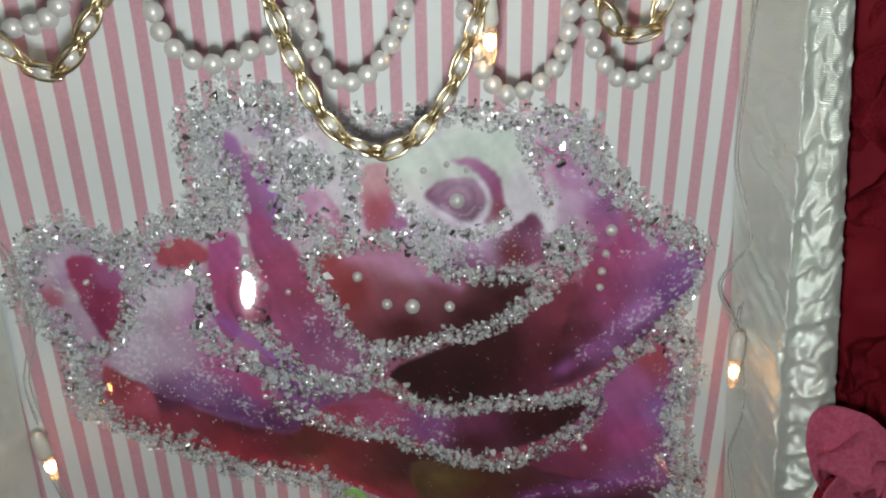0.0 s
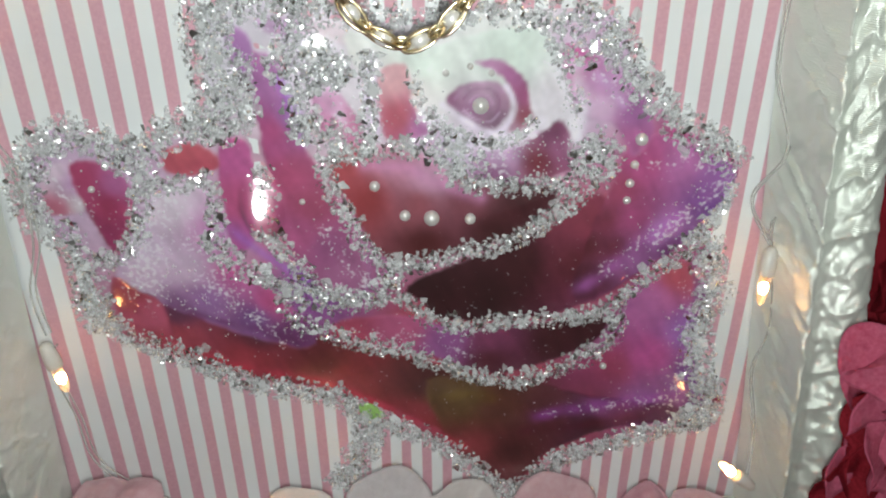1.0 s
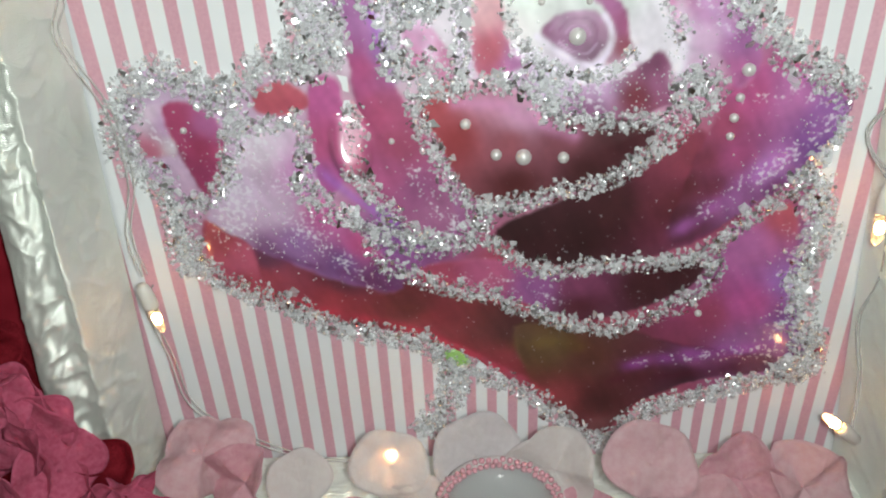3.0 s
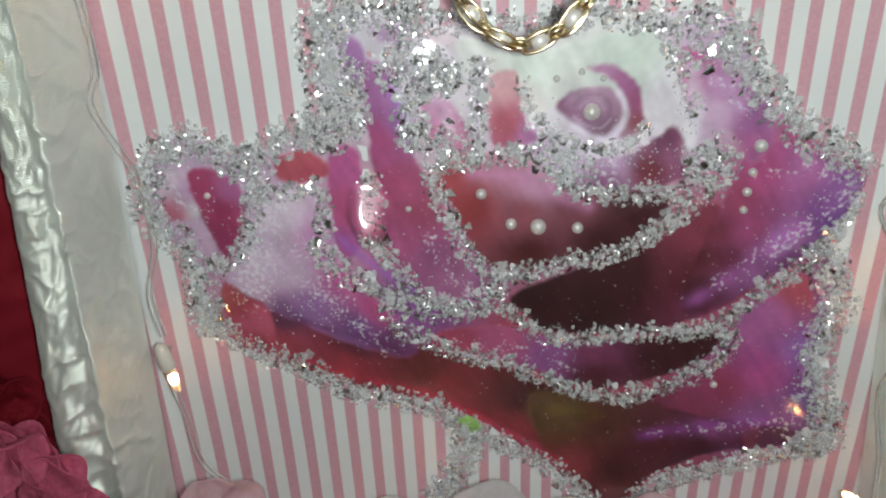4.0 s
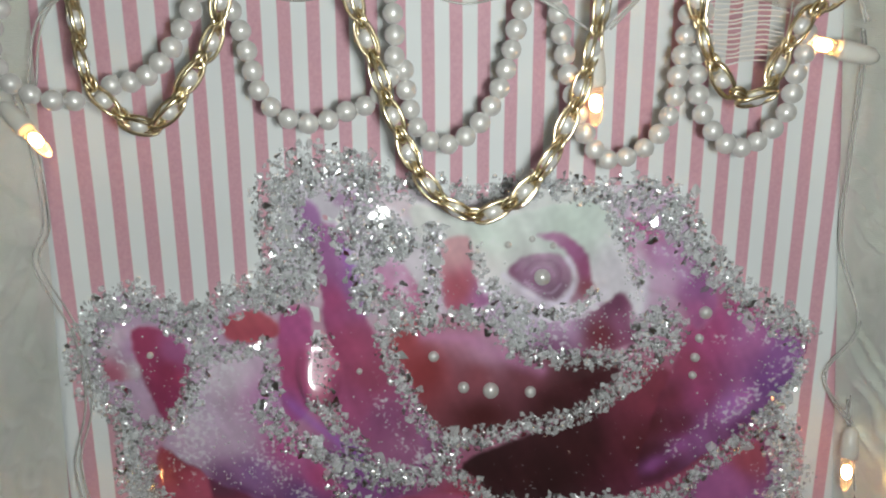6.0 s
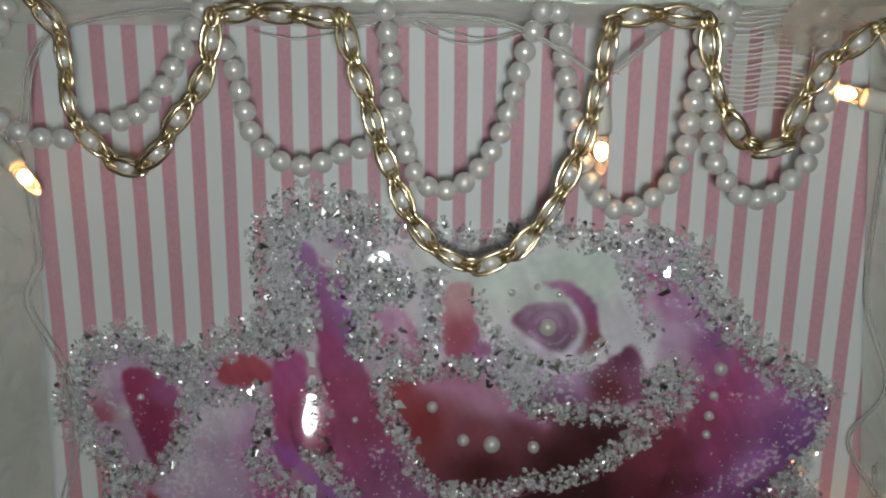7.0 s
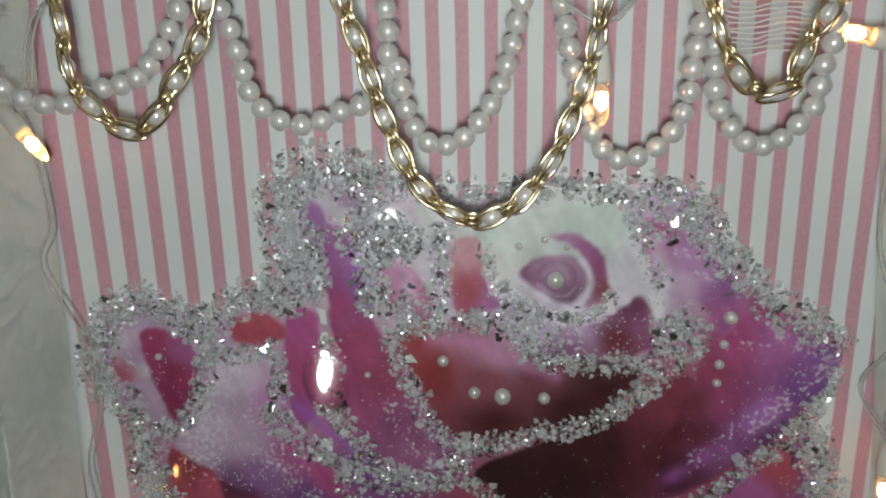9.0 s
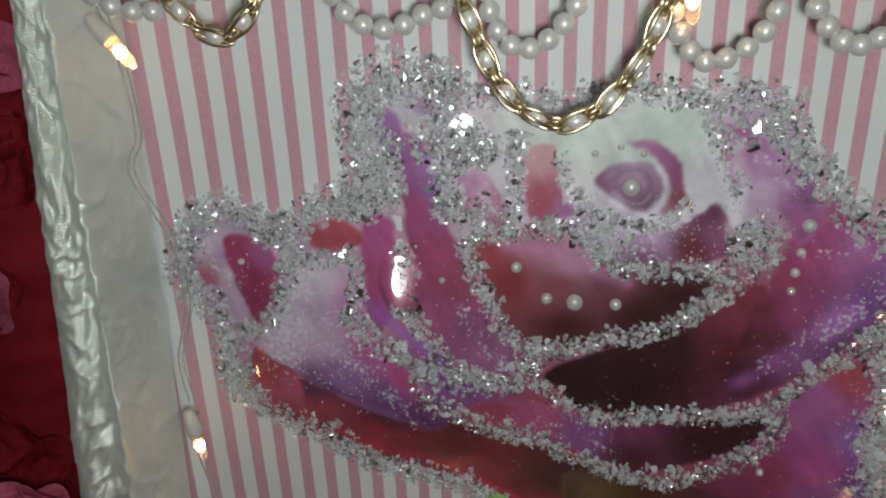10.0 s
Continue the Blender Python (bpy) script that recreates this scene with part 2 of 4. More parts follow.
MIDPINK = fabric("pink_cloth", (0.78, 0.42, 0.49), (0.88, 0.56, 0.62), 12, 0.45, 0.25)
WHITECLOTH = fabric("white_cloth", (0.88, 0.82, 0.80), (0.93, 0.89, 0.87), 14, 0.5, 0.25)
GREYCLOTH = fabric("grey_organza", (0.74, 0.70, 0.71), (0.84, 0.80, 0.81), 14, 0.45, 0.3)
TULLE = fabric("peach_tulle", (0.55, 0.40, 0.30), (0.68, 0.54, 0.42), 60, 0.4, 0.6)
BOARD = mixed("card_board", (0.55, 0.50, 0.44), (0.62, 0.57, 0.50), 60, 0.8)
WALLPAINT = mixed("wall_paint", (0.60, 0.58, 0.54), (0.66, 0.64, 0.60), 6, 0.8)
CEILPAINT = mixed("ceiling_paint", (0.76, 0.76, 0.74), (0.80, 0.80, 0.78), 6, 0.8)
FLOORMAT = mixed("floor_boards", (0.22, 0.14, 0.08), (0.32, 0.21, 0.12), 9, 0.45)
GLASS, _t, _b = material("cabochon_glass")
_b.inputs["Transmission Weight"].default_value = 0.75
_b.inputs["Base Color"].default_value = (0.88, 0.92, 0.92, 1)
_b.inputs["Roughness"].default_value = 0.06
BEADPINK = mixed("pink_bead", (0.72, 0.32, 0.38), (0.82, 0.48, 0.52), 200, 0.15, Transmission_Weight=0.3)
GREEN = mixed("leaf_green", (0.22, 0.42, 0.10), (0.35, 0.55, 0.18), 80, 0.3)

# ---------------------------------------------------------------- the room
def room():
    x0, x1, y0, y1, z0, z1 = -1.6, 1.9, -2.4, 0.055, -1.15, 1.30
    for name, b, mat in (
        ("wall_north", (x0, x1, y1, y1 + 0.1, z0, z1), WALLPAINT),
        ("wall_south", (x0, x1, y0 - 0.1, y0, z0, z1), WALLPAINT),
        ("wall_east", (x1, x1 + 0.1, y0 - 0.1, y1 + 0.1, z0, z1), WALLPAINT),
        ("wall_west", (x0 - 0.1, x0, y0 - 0.1, y1 + 0.1, z0, z1), WALLPAINT),
        ("floor", (x0 - 0.1, x1 + 0.1, y0 - 0.1, y1 + 0.1, z0 - 0.1, z0), FLOORMAT),
        ("ceiling", (x0 - 0.1, x1 + 0.1, y0 - 0.1, y1 + 0.1, z1, z1 + 0.1), CEILPAINT),
    ):
        tagged(new(name, box(*b, mat)), "plain painted " + name.split("_")[0] + " of the dim room", name.split("_")[0], "", "structure")


room()

# ---------------------------------------------------------------- the shadow box
BASE = dict(tl=(-0.121, 0.286), tr=(0.130, 0.286), br=(0.158, 0.010), bl=(-0.135, 0.010))
CREASE = dict(tl=(-0.127, 0.290), tr=(0.137, 0.290), br=(0.166, 0.002), bl=(-0.142, 0.002))
RIM = dict(tl=(-0.134, 0.304), tr=(0.147, 0.304), br=(0.193, -0.008), bl=(-0.168, -0.008))
DEEP = -0.030
shadow_box = thing("shadow_box", "shallow open display box lined with ivory satin, hung on the wall", "shadow box")


def lining(a, b, folds, seed, calm_at):
    """One flared side of the satin lining between two corners."""
    pa, pb, ca, cb, ra, rb = (Vector(d[k]) for d in (BASE, CREASE, RIM) for k in (a, b))

    def fn(u, v):
        p, c, r = pa.lerp(pb, u), ca.lerp(cb, u), ra.lerp(rb, u)
        out = (r - p).normalized()
        if v < 0.40:
            s = v / 0.40
            q, y = p.lerp(c, s), DEEP * s
            face = 1 - 0.3 * s
        elif v < 0.80:
            s = (v - 0.40) / 0.40
            q, y = c.lerp(r, s), DEEP + 0.115 * (r - c).length * math.sin(2 * math.pi * s ** 0.85)
            face = 0.15
        else:
            s = (v - 0.80) / 0.20
            q, y = r + out * 0.004 * math.sin(s * math.pi / 2), DEEP + 0.04 * s
            face = 0.6
        long = u * (pb - pa).length
        edge = math.sin(min(1, v * 5) * math.pi / 2)
        f1 = noise.noise(Vector((long * 30 + seed, v * 2.5, seed)))
        f2 = noise.noise(Vector((long * 110 + v * 4.0, v * 7.0, seed + 7)))
        f3 = abs(noise.noise(Vector((long * 70 - v * 3.5 + seed, v * 3.0, seed + 3))))
        f4 = 0.5 - 2 * abs(noise.noise(Vector((long * 170 + v * 9.0, v * 13.0, seed + 11))))
        wave = long * 88 + 1.3 * f1 + 1.5 * max(0.0, 0.42 - v) * 4 + 0.5 * f2 + seed
        ridge = 1 - abs(2 * (wave - math.floor(wave)) - 1)
        patch = 0.45 + 0.9 * noise.noise(Vector((math.floor(wave) * 1.37, v * 4.0, seed + 5)))
        calm = max(0.0, min(1.0, calm_at(u)))
        h = edge * folds * (0.0016 * f1 + 0.0010 * f2 + 0.0009 * f4 + 0.0020 * (0.35 - f3) + calm * (0.0046 if v < 0.38 else 0.0036) * max(0.0, patch) * (ridge ** 3 - 0.25))
        return (q.x - out.x * h * face, y - h * (1.05 - face) - 0.001, q.y - out.y * h * face)

    return sheet(fn, 340, 56, SATIN)


# folds are gathered on the upper right side, crumpled on the left, looser above and below
for a, b, folds, seed, calm_at in (
    ("tr", "br", 1.0, 3.1, lambda u: 1.3 - abs(u - 0.38) * 2.5),
    ("bl", "tl", 1.0, 11.7, lambda u: 0.55),
    ("tl", "tr", 0.8, 23.3, lambda u: 0.1),
    ("br", "bl", 0.9, 31.9, lambda u: 0.2),
):
    part("satin_lining", lining(a, b, folds, seed, calm_at), shadow_box, "creased ivory satin lining")
part("back_board", box(-0.136, 0.148, 0.003, 0.008, -0.002, 0.300, BOARD), shadow_box, "plain card back board")
for b in ((-0.148, -0.143, 0.010, 0.054, 0.0, 0.300), (0.158, 0.163, 0.010, 0.054, 0.0, 0.300), (-0.148, 0.163, 0.010, 0.054, 0.300, 0.305), (-0.148, 0.163, 0.010, 0.054, -0.005, 0.0)):
    part("side_board", box(*b, BOARD, 0.001), shadow_box)
paper_mesh = sheet(lambda u, v: ((-0.127 - 0.015 * v) * (1 - u) + (0.136 + 0.029 * v) * u, 0.0005 * math.sin(u * 9 + v * 4), 0.294 - 0.292 * v), 60, 30, PAPER)
uv = paper_mesh.uv_layers.new(name="UVMap")
for l in paper_mesh.loops:
    # the sheet was stretched a little as it was glued: stripes counted across it
    x = paper_mesh.vertices[l.vertex_index].co.x * 1000
    uv.data[l.index].uv = (-2.4268e-07 * x ** 3 + 3.6546e-05 * x ** 2 + 0.11320 * x + 11.784, paper_mesh.vertices[l.vertex_index].co.z)
part("backing_paper", paper_mesh, shadow_box, "pink and white striped paper backing")

# ---------------------------------------------------------------- the rose picture
rose = thing("rose_picture", "glossy cut-out print of a purple-red rose outlined with crushed crystal", "rose picture", at=(0.0, -0.001, 0.13))


def shade(x, z, stops):
    """Blend of the colours laid at (x, z) millimetre places, over arrays."""
    total, out = 0, 0
    for a, c, rgb in stops:
        w = 1.0 / ((x - a) ** 2 + (z - c) ** 2 + 5.0) ** 1.5
        grey = sum(rgb) / 3
        col = np.array(lin(*[v * 0.64 + grey * 0.36 for v in (rgb[0], rgb[1], rgb[2] * 0.95)], PRINT_GAIN))
        total, out = total + w, out + w[..., None] * col
    return out / total[..., None]


def edge_distance(x, z, outline, n=56):
    """Millimetres outside (+) or inside (-) a smooth closed outline, over arrays."""
    q = spline(outline, n, True)
    best = np.full(x.shape, 1e9)
    inside = np.zeros(x.shape, bool)
    for a, b in zip(q, np.roll(q, -1, 0)):
        e = b - a
        s = np.clip(((x - a[0]) * e[0] + (z - a[1]) * e[1]) / (e @ e + 1e-9), 0, 1)
        best = np.minimum(best, (x - a[0] - s * e[0]) ** 2 + (z - a[1] - s * e[1]) ** 2)
        cross = ((a[1] > z) != (b[1] > z)) & (x < e[0] * (z - a[1]) / (e[1] if abs(e[1]) > 1e-9 else 1e-9) + a[0])
        inside ^= cross
    d = np.sqrt(best)
    return np.where(inside, -d, d)


def stroke_distance(x, z, line):
    q = spline(line, 30)
    best = np.full(x.shape, 1e9)
    for a, b in zip(q, q[1:]):
        e = b - a
        s = np.clip(((x - a[0]) * e[0] + (z - a[1]) * e[1]) / (e @ e + 1e-9), 0, 1)
        best = np.minimum(best, (x - a[0] - s * e[0]) ** 2 + (z - a[1] - s * e[1]) ** 2)
    return np.sqrt(best)


PRINT_GAIN = 1.2
LAV, MAG, RED, DARK, PUR, PALE, PINK = (190, 150, 200), (190, 50, 130), (180, 40, 70), (72, 22, 30), (130, 50, 150), (205, 205, 215), (205, 80, 130)
SHEET = [(-117, 160), (-112, 180), (-100, 189), (-85, 182), (-68, 184), (-53, 193), (-50, 215), (-42, 229), (-20, 228), (15, 221), (45, 225), (82, 223), (91, 205), (106, 188), (132, 172), (127, 150), (129, 120), (127, 95), (136, 60), (100, 47), (75, 38), (57, 21), (40, 33), (12, 57), (-12, 72), (-57, 86), (-98, 106), (-104, 135)]
GROUND = [(-100, 170, LAV), (-45, 215, (190, 180, 205)), (-20, 215, (200, 185, 215)), (0, 200, (205, 190, 215)), (40, 215, PALE), (75, 200, LAV), (30, 175, LAV), (110, 170, MAG), (80, 140, RED), (120, 90, PUR), (60, 60, RED), (0, 80, RED), (-70, 105, RED), (-60, 150, LAV), (-30, 150, PINK), (-20, 125, PUR), (20, 100, RED)]
PETALS = [
    # outline, colours, level, dome
    ([(-31, 223), (-6, 221), (-1, 214), (-10, 216), (-28, 218)], [(-28, 221, (180, 130, 190)), (-5, 218, (215, 190, 215))], 0.7, 0.5),
    ([(-3, 219), (20, 213), (45, 219), (62, 216), (71, 198), (74, 180), (59, 184), (40, 178), (24, 186), (15, 196), (0, 205)], [(20, 208, (200, 215, 215)), (50, 212, (195, 212, 212)), (68, 195, (205, 195, 220)), (15, 200, (215, 200, 215)), (40, 184, (190, 165, 200)), (70, 184, (210, 200, 225))], 0.7, 0.6),
    ([(38, 208), (47, 208), (54, 202), (57, 193), (57, 186), (49, 184), (52, 192), (49, 200), (44, 205)], [(42, 207, (190, 110, 180)), (50, 203, (165, 70, 145)), (54, 197, (160, 55, 120)), (55, 189, (150, 48, 72)), (50, 186, (170, 110, 150))], 1.5, 0.3),
    ([(28, 196), (33, 200), (43, 202), (49, 198), (49, 191), (44, 185), (37, 188), (31, 192)], [(29, 196, (140, 62, 118)), (35, 198, (172, 120, 168)), (42, 200, (178, 132, 175)), (37, 193, (152, 92, 145)), (47, 196, (165, 108, 155)), (45, 188, (130, 82, 122)), (34, 192, (150, 84, 138))], 1.4, 0.6),
    ([(26, 184), (44, 178), (60, 184), (68, 188), (73, 171), (49, 164), (31, 172)], [(32, 179, (195, 170, 215)), (48, 176, (185, 130, 195)), (64, 185, (120, 40, 90)), (60, 173, (135, 35, 55)), (68, 178, (160, 70, 130)), (45, 168, (140, 70, 130))], 1.2, 0.8),
    ([(-13, 177), (15, 179), (37, 167), (67, 163), (57, 147), (30, 137), (6, 136), (-6, 157)], [(-8, 172, (190, 55, 70)), (0, 160, (165, 40, 50)), (22, 168, (195, 120, 170)), (10, 176, (185, 100, 140)), (35, 160, (130, 45, 65)), (55, 157, (80, 22, 32)), (20, 142, (95, 25, 30)), (45, 146, (75, 22, 28)), (18, 158, (150, 55, 75))], 1.2, 2.0),
    ([(13, 124), (42, 138), (66, 150), (85, 160), (99, 130), (73, 111), (30, 108), (18, 117)], [(20, 122, (60, 18, 25)), (45, 120, (58, 18, 24)), (55, 132, (70, 20, 28)), (80, 150, (150, 40, 70)), (78, 132, (110, 28, 45)), (90, 125, (125, 35, 90)), (92, 145, (165, 40, 100))], 1.0, 0.6),
    ([(86, 161), (94, 181), (112, 179), (131, 168), (126, 150), (108, 133), (83, 117), (76, 120), (80, 140)], [(80, 140, (105, 26, 42)), (85, 150, (140, 36, 70)), (90, 162, (170, 45, 95)), (98, 172, (190, 50, 130)), (112, 172, (185, 80, 170)), (124, 165, (150, 70, 175)), (122, 155, (110, 50, 150)), (108, 145, (170, 90, 195)), (97, 151, (175, 48, 120)), (98, 133, (150, 65, 150)), (82, 126, (90, 24, 38)), (90, 138, (120, 30, 60)), (112, 138, (120, 40, 120))], 1.2, 1.4),
    ([(66, 213), (79, 209), (92, 198), (100, 184), (93, 175), (86, 186), (73, 191)], [(70, 209, (195, 60, 150)), (82, 200, (185, 110, 185)), (80, 192, (200, 150, 205)), (92, 190, (165, 75, 165)), (92, 181, (180, 70, 150))], 1.0, 1.2),
    ([(99, 122), (119, 131), (127, 95), (132, 65), (122, 55), (69, 52), (53, 66), (67, 80), (95, 97)], [(116, 126, (190, 60, 90)), (108, 116, (175, 70, 160)), (122, 100, (150, 75, 185)), (110, 90, (190, 50, 150)), (124, 75, (130, 60, 160)), (95, 84, (165, 40, 90)), (110, 66, (150, 65, 165)), (85, 70, (140, 35, 80)), (65, 68, (115, 28, 45)), (115, 58, (85, 25, 60)), (85, 57, (95, 25, 50))], 0.9, 1.0),
    ([(-17, 107), (9, 111), (31, 106), (63, 106), (90, 109), (87, 97), (67, 87), (45, 82), (20, 92), (-10, 98)], [(-10, 103, (185, 45, 85)), (10, 104, (190, 60, 120)), (28, 98, (150, 60, 150)), (45, 100, (130, 40, 90)), (45, 88, (95, 25, 45)), (70, 98, (75, 22, 32)), (82, 104, (70, 20, 30))], 0.9, 0.7),
    ([(-78, 120), (-43, 109), (-13, 99), (22, 88), (58, 70), (50, 35), (20, 57), (-14, 76), (-45, 82), (-82, 98)], [(-74, 115, (105, 40, 80)), (-45, 104, (100, 30, 55)), (-76, 104, (180, 45, 70)), (-50, 92, (175, 35, 55)), (-20, 92, (110, 28, 38)), (-15, 80, (165, 35, 50)), (20, 78, (85, 26, 30)), (15, 62, (160, 35, 50)), (45, 60, (85, 25, 30)), (32, 70, (95, 50, 28))], 0.8, 1.4),
    ([(20, 80), (45, 78), (60, 79), (85, 70), (125, 62), (128, 57), (99, 52), (73, 40), (55, 20), (40, 34), (28, 50)], [(35, 70, (102, 66, 30)), (50, 66, (95, 40, 30)), (70, 60, (100, 30, 40)), (55, 40, (85, 25, 30)), (40, 42, (150, 40, 50)), (55, 27, (120, 35, 45)), (95, 62, (130, 45, 110)), (115, 60, (100, 30, 80)), (90, 54, (70, 22, 40))], 1.0, 0.8),
    ([(-85, 149), (-68, 167), (-54, 162), (-49, 138), (-26, 110), (-26, 97), (-56, 107), (-77, 118), (-95, 124)], [(-70, 160, (205, 180, 215)), (-80, 140, (195, 165, 210)), (-88, 128, (190, 150, 200)), (-68, 135, (200, 160, 210)), (-56, 148, (190, 110, 185)), (-50, 132, (200, 60, 150)), (-38, 119, (200, 50, 130)), (-62, 120, (150, 85, 175)), (-45, 112, (120, 60, 150)), (-32, 104, (110, 40, 110)), (-72, 118, (140, 75, 150))], 0.8, 2.2),
    ([(-96, 130), (-87, 125), (-79, 118), (-79, 101), (-95, 106)], [(-92, 122, (170, 40, 70)), (-84, 112, (195, 60, 105)), (-85, 104, (180, 45, 70))], 0.8, 0.6),
    ([(-48, 182), (-39, 180), (-40, 148), (-49, 141), (-51, 165)], [(-44, 178, (200, 60, 150)), (-45, 160, (195, 55, 125)), (-45, 146, (185, 60, 150))], 1.0, 1.2),
    ([(-35, 209), (-26, 208), (-21, 182), (-11, 161), (-1, 128), (-15, 121), (-29, 139), (-34, 170)], [(-31, 204, (165, 80, 165)), (-24, 190, (140, 70, 165)), (-30, 186, (185, 50, 125)), (-25, 170, (185, 50, 110)), (-20, 158, (175, 50, 100)), (-15, 142, (155, 60, 130)), (-8, 130, (165, 75, 140)), (-24, 148, (185, 60, 130))], 1.2, 1.6),
    ([(-113, 160), (-111, 172), (-100, 176), (-95, 165), (-100, 158), (-110, 156)], [(-108, 172, (205, 175, 210)), (-101, 168, (185, 130, 195)), (-109, 159, (200, 80, 120)), (-99, 160, (195, 180, 205))], 1.2, 1.4),
    ([(-101, 175), (-92, 176), (-83, 170), (-82, 157), (-91, 140), (-97, 152), (-100, 165)], [(-97, 171, (185, 40, 100)), (-86, 168, (180, 70, 150)), (-90, 160, (170, 30, 85)), (-91, 146, (160, 30, 90))], 1.2, 1.8),
    ([(-68, 179), (-59, 182), (-51, 178), (-52, 172), (-67, 171)], [(-60, 178, (210, 65, 90)), (-57, 174, (195, 55, 85))], 0.8, 1.0),
    ([(-42, 220), (-35, 218), (-36, 207), (-41, 207)], [(-38, 213, (160, 85, 175))], 0.8, 0.6),
    ([(-15, 201), (-6, 197), (0, 182), (-11, 183), (-17, 192)], [(-11, 196, (205, 120, 185)), (-6, 186, (200, 90, 150))], 0.8, 0.8),
    ([(6, 205), (15, 207), (17, 194), (25, 186), (9, 181), (5, 192)], [(10, 203, (215, 140, 160)), (12, 190, (200, 65, 95)), (20, 187, (180, 90, 170))], 0.8, 1.0),
]
# soft painted lines: (line, half width, colour, strength)
STROKES = [
    ([(34, 196), (37, 199), (43, 199), (46, 195), (45, 190)], 0.6, (118, 56, 106), 0.6),
    ([(34, 192), (38, 189), (43, 188), (46, 191)], 0.5, (205, 180, 208), 0.6),
    ([(36, 195), (38, 197), (42, 197), (44, 194)], 0.5, (196, 158, 196), 0.6),
    ([(31, 196), (35, 200), (42, 201), (47, 198)], 0.6, (178, 130, 172), 0.5),
    ([(48, 200), (51, 194), (49, 187), (45, 183)], 1.0, (216, 204, 224), 0.9),
    ([(27, 194), (35, 188), (43, 184), (48, 183)], 1.2, (220, 210, 228), 0.9),
    ([(22, 190), (32, 184), (42, 180), (53, 182), (60, 188)], 2.2, (222, 214, 230), 1.0),
    ([(71, 206), (74, 192), (73, 178)], 2.4, (222, 216, 232), 0.8),
    ([(-16, 205), (-10, 196), (-4, 186)], 2.5, (222, 195, 222), 0.7),
    ([(4, 210), (3, 198), (4, 186)], 2.5, (205, 185, 215), 0.6),
    ([(-27, 204), (-22, 192), (-20, 182)], 2.0, (150, 100, 185), 0.6),
    ([(-50, 150), (-40, 140), (-33, 134), (-24, 128)], 2.2, (150, 100, 185), 0.55),
    ([(-76, 118), (-60, 111), (-45, 107), (-28, 100)], 1.8, (95, 35, 85), 0.6),
    ([(80, 122), (92, 133), (105, 144), (122, 157)], 3.2, (190, 110, 195), 0.4),
    ([(66, 60), (88, 64), (108, 66), (124, 70)], 3.0, (160, 75, 175), 0.45),
    ([(60, 52), (85, 54), (110, 57)], 2.4, (75, 22, 40), 0.5),
    ([(-80, 100), (-50, 88), (-20, 79), (10, 62), (35, 44)], 2.2, (185, 50, 70), 0.55),
    ([(0, 173), (14, 172), (26, 166), (40, 160)], 2.6, (200, 135, 180), 0.5),
    ([(70, 208), (80, 202), (88, 193)], 1.6, (205, 165, 210), 0.5),
    ([(22, 71), (34, 72), (46, 70)], 3.0, (118, 96, 30), 0.3),
]
STEP = 0.75
gx, gz = np.meshgrid(np.arange(-122, 141, STEP), np.arange(14, 236, STEP), indexing="ij")
wob = np.array([noise.noise(Vector((a / 7, 3.3, b / 7))) for a, b in zip(gx.ravel(), gz.ravel())]).reshape(gx.shape)
fine = np.array([noise.noise(Vector((a / 2.2, 9.1, b / 2.2))) for a, b in zip(gx.ravel(), gz.ravel())]).reshape(gx.shape)
streak = np.array([noise.noise(Vector(((a + 0.5 * b) / 3.0, 1.7, (b - 0.5 * a) / 16))) for a, b in zip(gx.ravel(), gz.ravel())]).reshape(gx.shape)
tint = shade(gx, gz, GROUND)
high = 0.5 + 0.15 * wob
for outline, stops, level, dome in PETALS:
    d = edge_distance(gx, gz, outline) + 0.9 * wob + 0.4 * fine
    a = np.clip(0.5 - d / 1.9, 0, 1)
    a = a * a * (3 - 2 * a)
    tint = tint * (1 - a[..., None]) + shade(gx, gz, stops) * a[..., None]
    high = high * (1 - a) + a * (0.4 + 0.35 * level + 0.55 * dome * (1 - np.exp(np.minimum(d, 0) / 7)))
for line, half, rgb, strength in STROKES:
    a = strength * np.exp(-(stroke_distance(gx, gz, line) / half) ** 2) * np.clip(0.8 + 0.9 * wob, 0, 1)
    tint = tint * (1 - a[..., None]) + np.array(lin(*rgb, PRINT_GAIN)) * a[..., None]
tint = np.clip(tint * (1 + 0.16 * streak + 0.12 * wob + 0.08 * fine)[..., None], 0.004, 0.9)
# where the printed petals are dusted with pale frost: (line, half width, strength)
FROST = [
    ([(-72, 160), (-80, 140), (-84, 128)], 11, 1.0), ([(-60, 128), (-45, 112), (-32, 104)], 7, 0.95), ([(-66, 145), (-52, 128)], 9, 0.8),
    ([(88, 130), (104, 142), (120, 155), (127, 163)], 5, 0.9), ([(121, 122), (124, 100), (124, 75), (120, 62)], 5, 0.9), ([(100, 172), (116, 172), (126, 166)], 4, 0.75),
    ([(20, 190), (32, 183), (46, 178), (58, 184)], 4, 0.95), ([(64, 206), (71, 196), (73, 180)], 4, 0.75), ([(-14, 202), (-8, 194), (-3, 184)], 4, 0.95), ([(2, 208), (2, 196), (4, 184)], 4, 0.9),
    ([(-16, 148), (-8, 134), (-2, 126)], 4, 0.85), ([(-10, 103), (14, 100), (38, 94)], 4, 0.75), ([(-30, 221), (-8, 218)], 3, 0.7), ([(70, 62), (96, 64), (122, 68)], 4, 0.7),
    ([(-110, 172), (-104, 164), (-100, 158)], 4, 0.9), ([(78, 204), (86, 195)], 4, 0.8), ([(34, 180), (48, 172)], 4, 0.8),
]
frost = np.zeros(gx.shape)
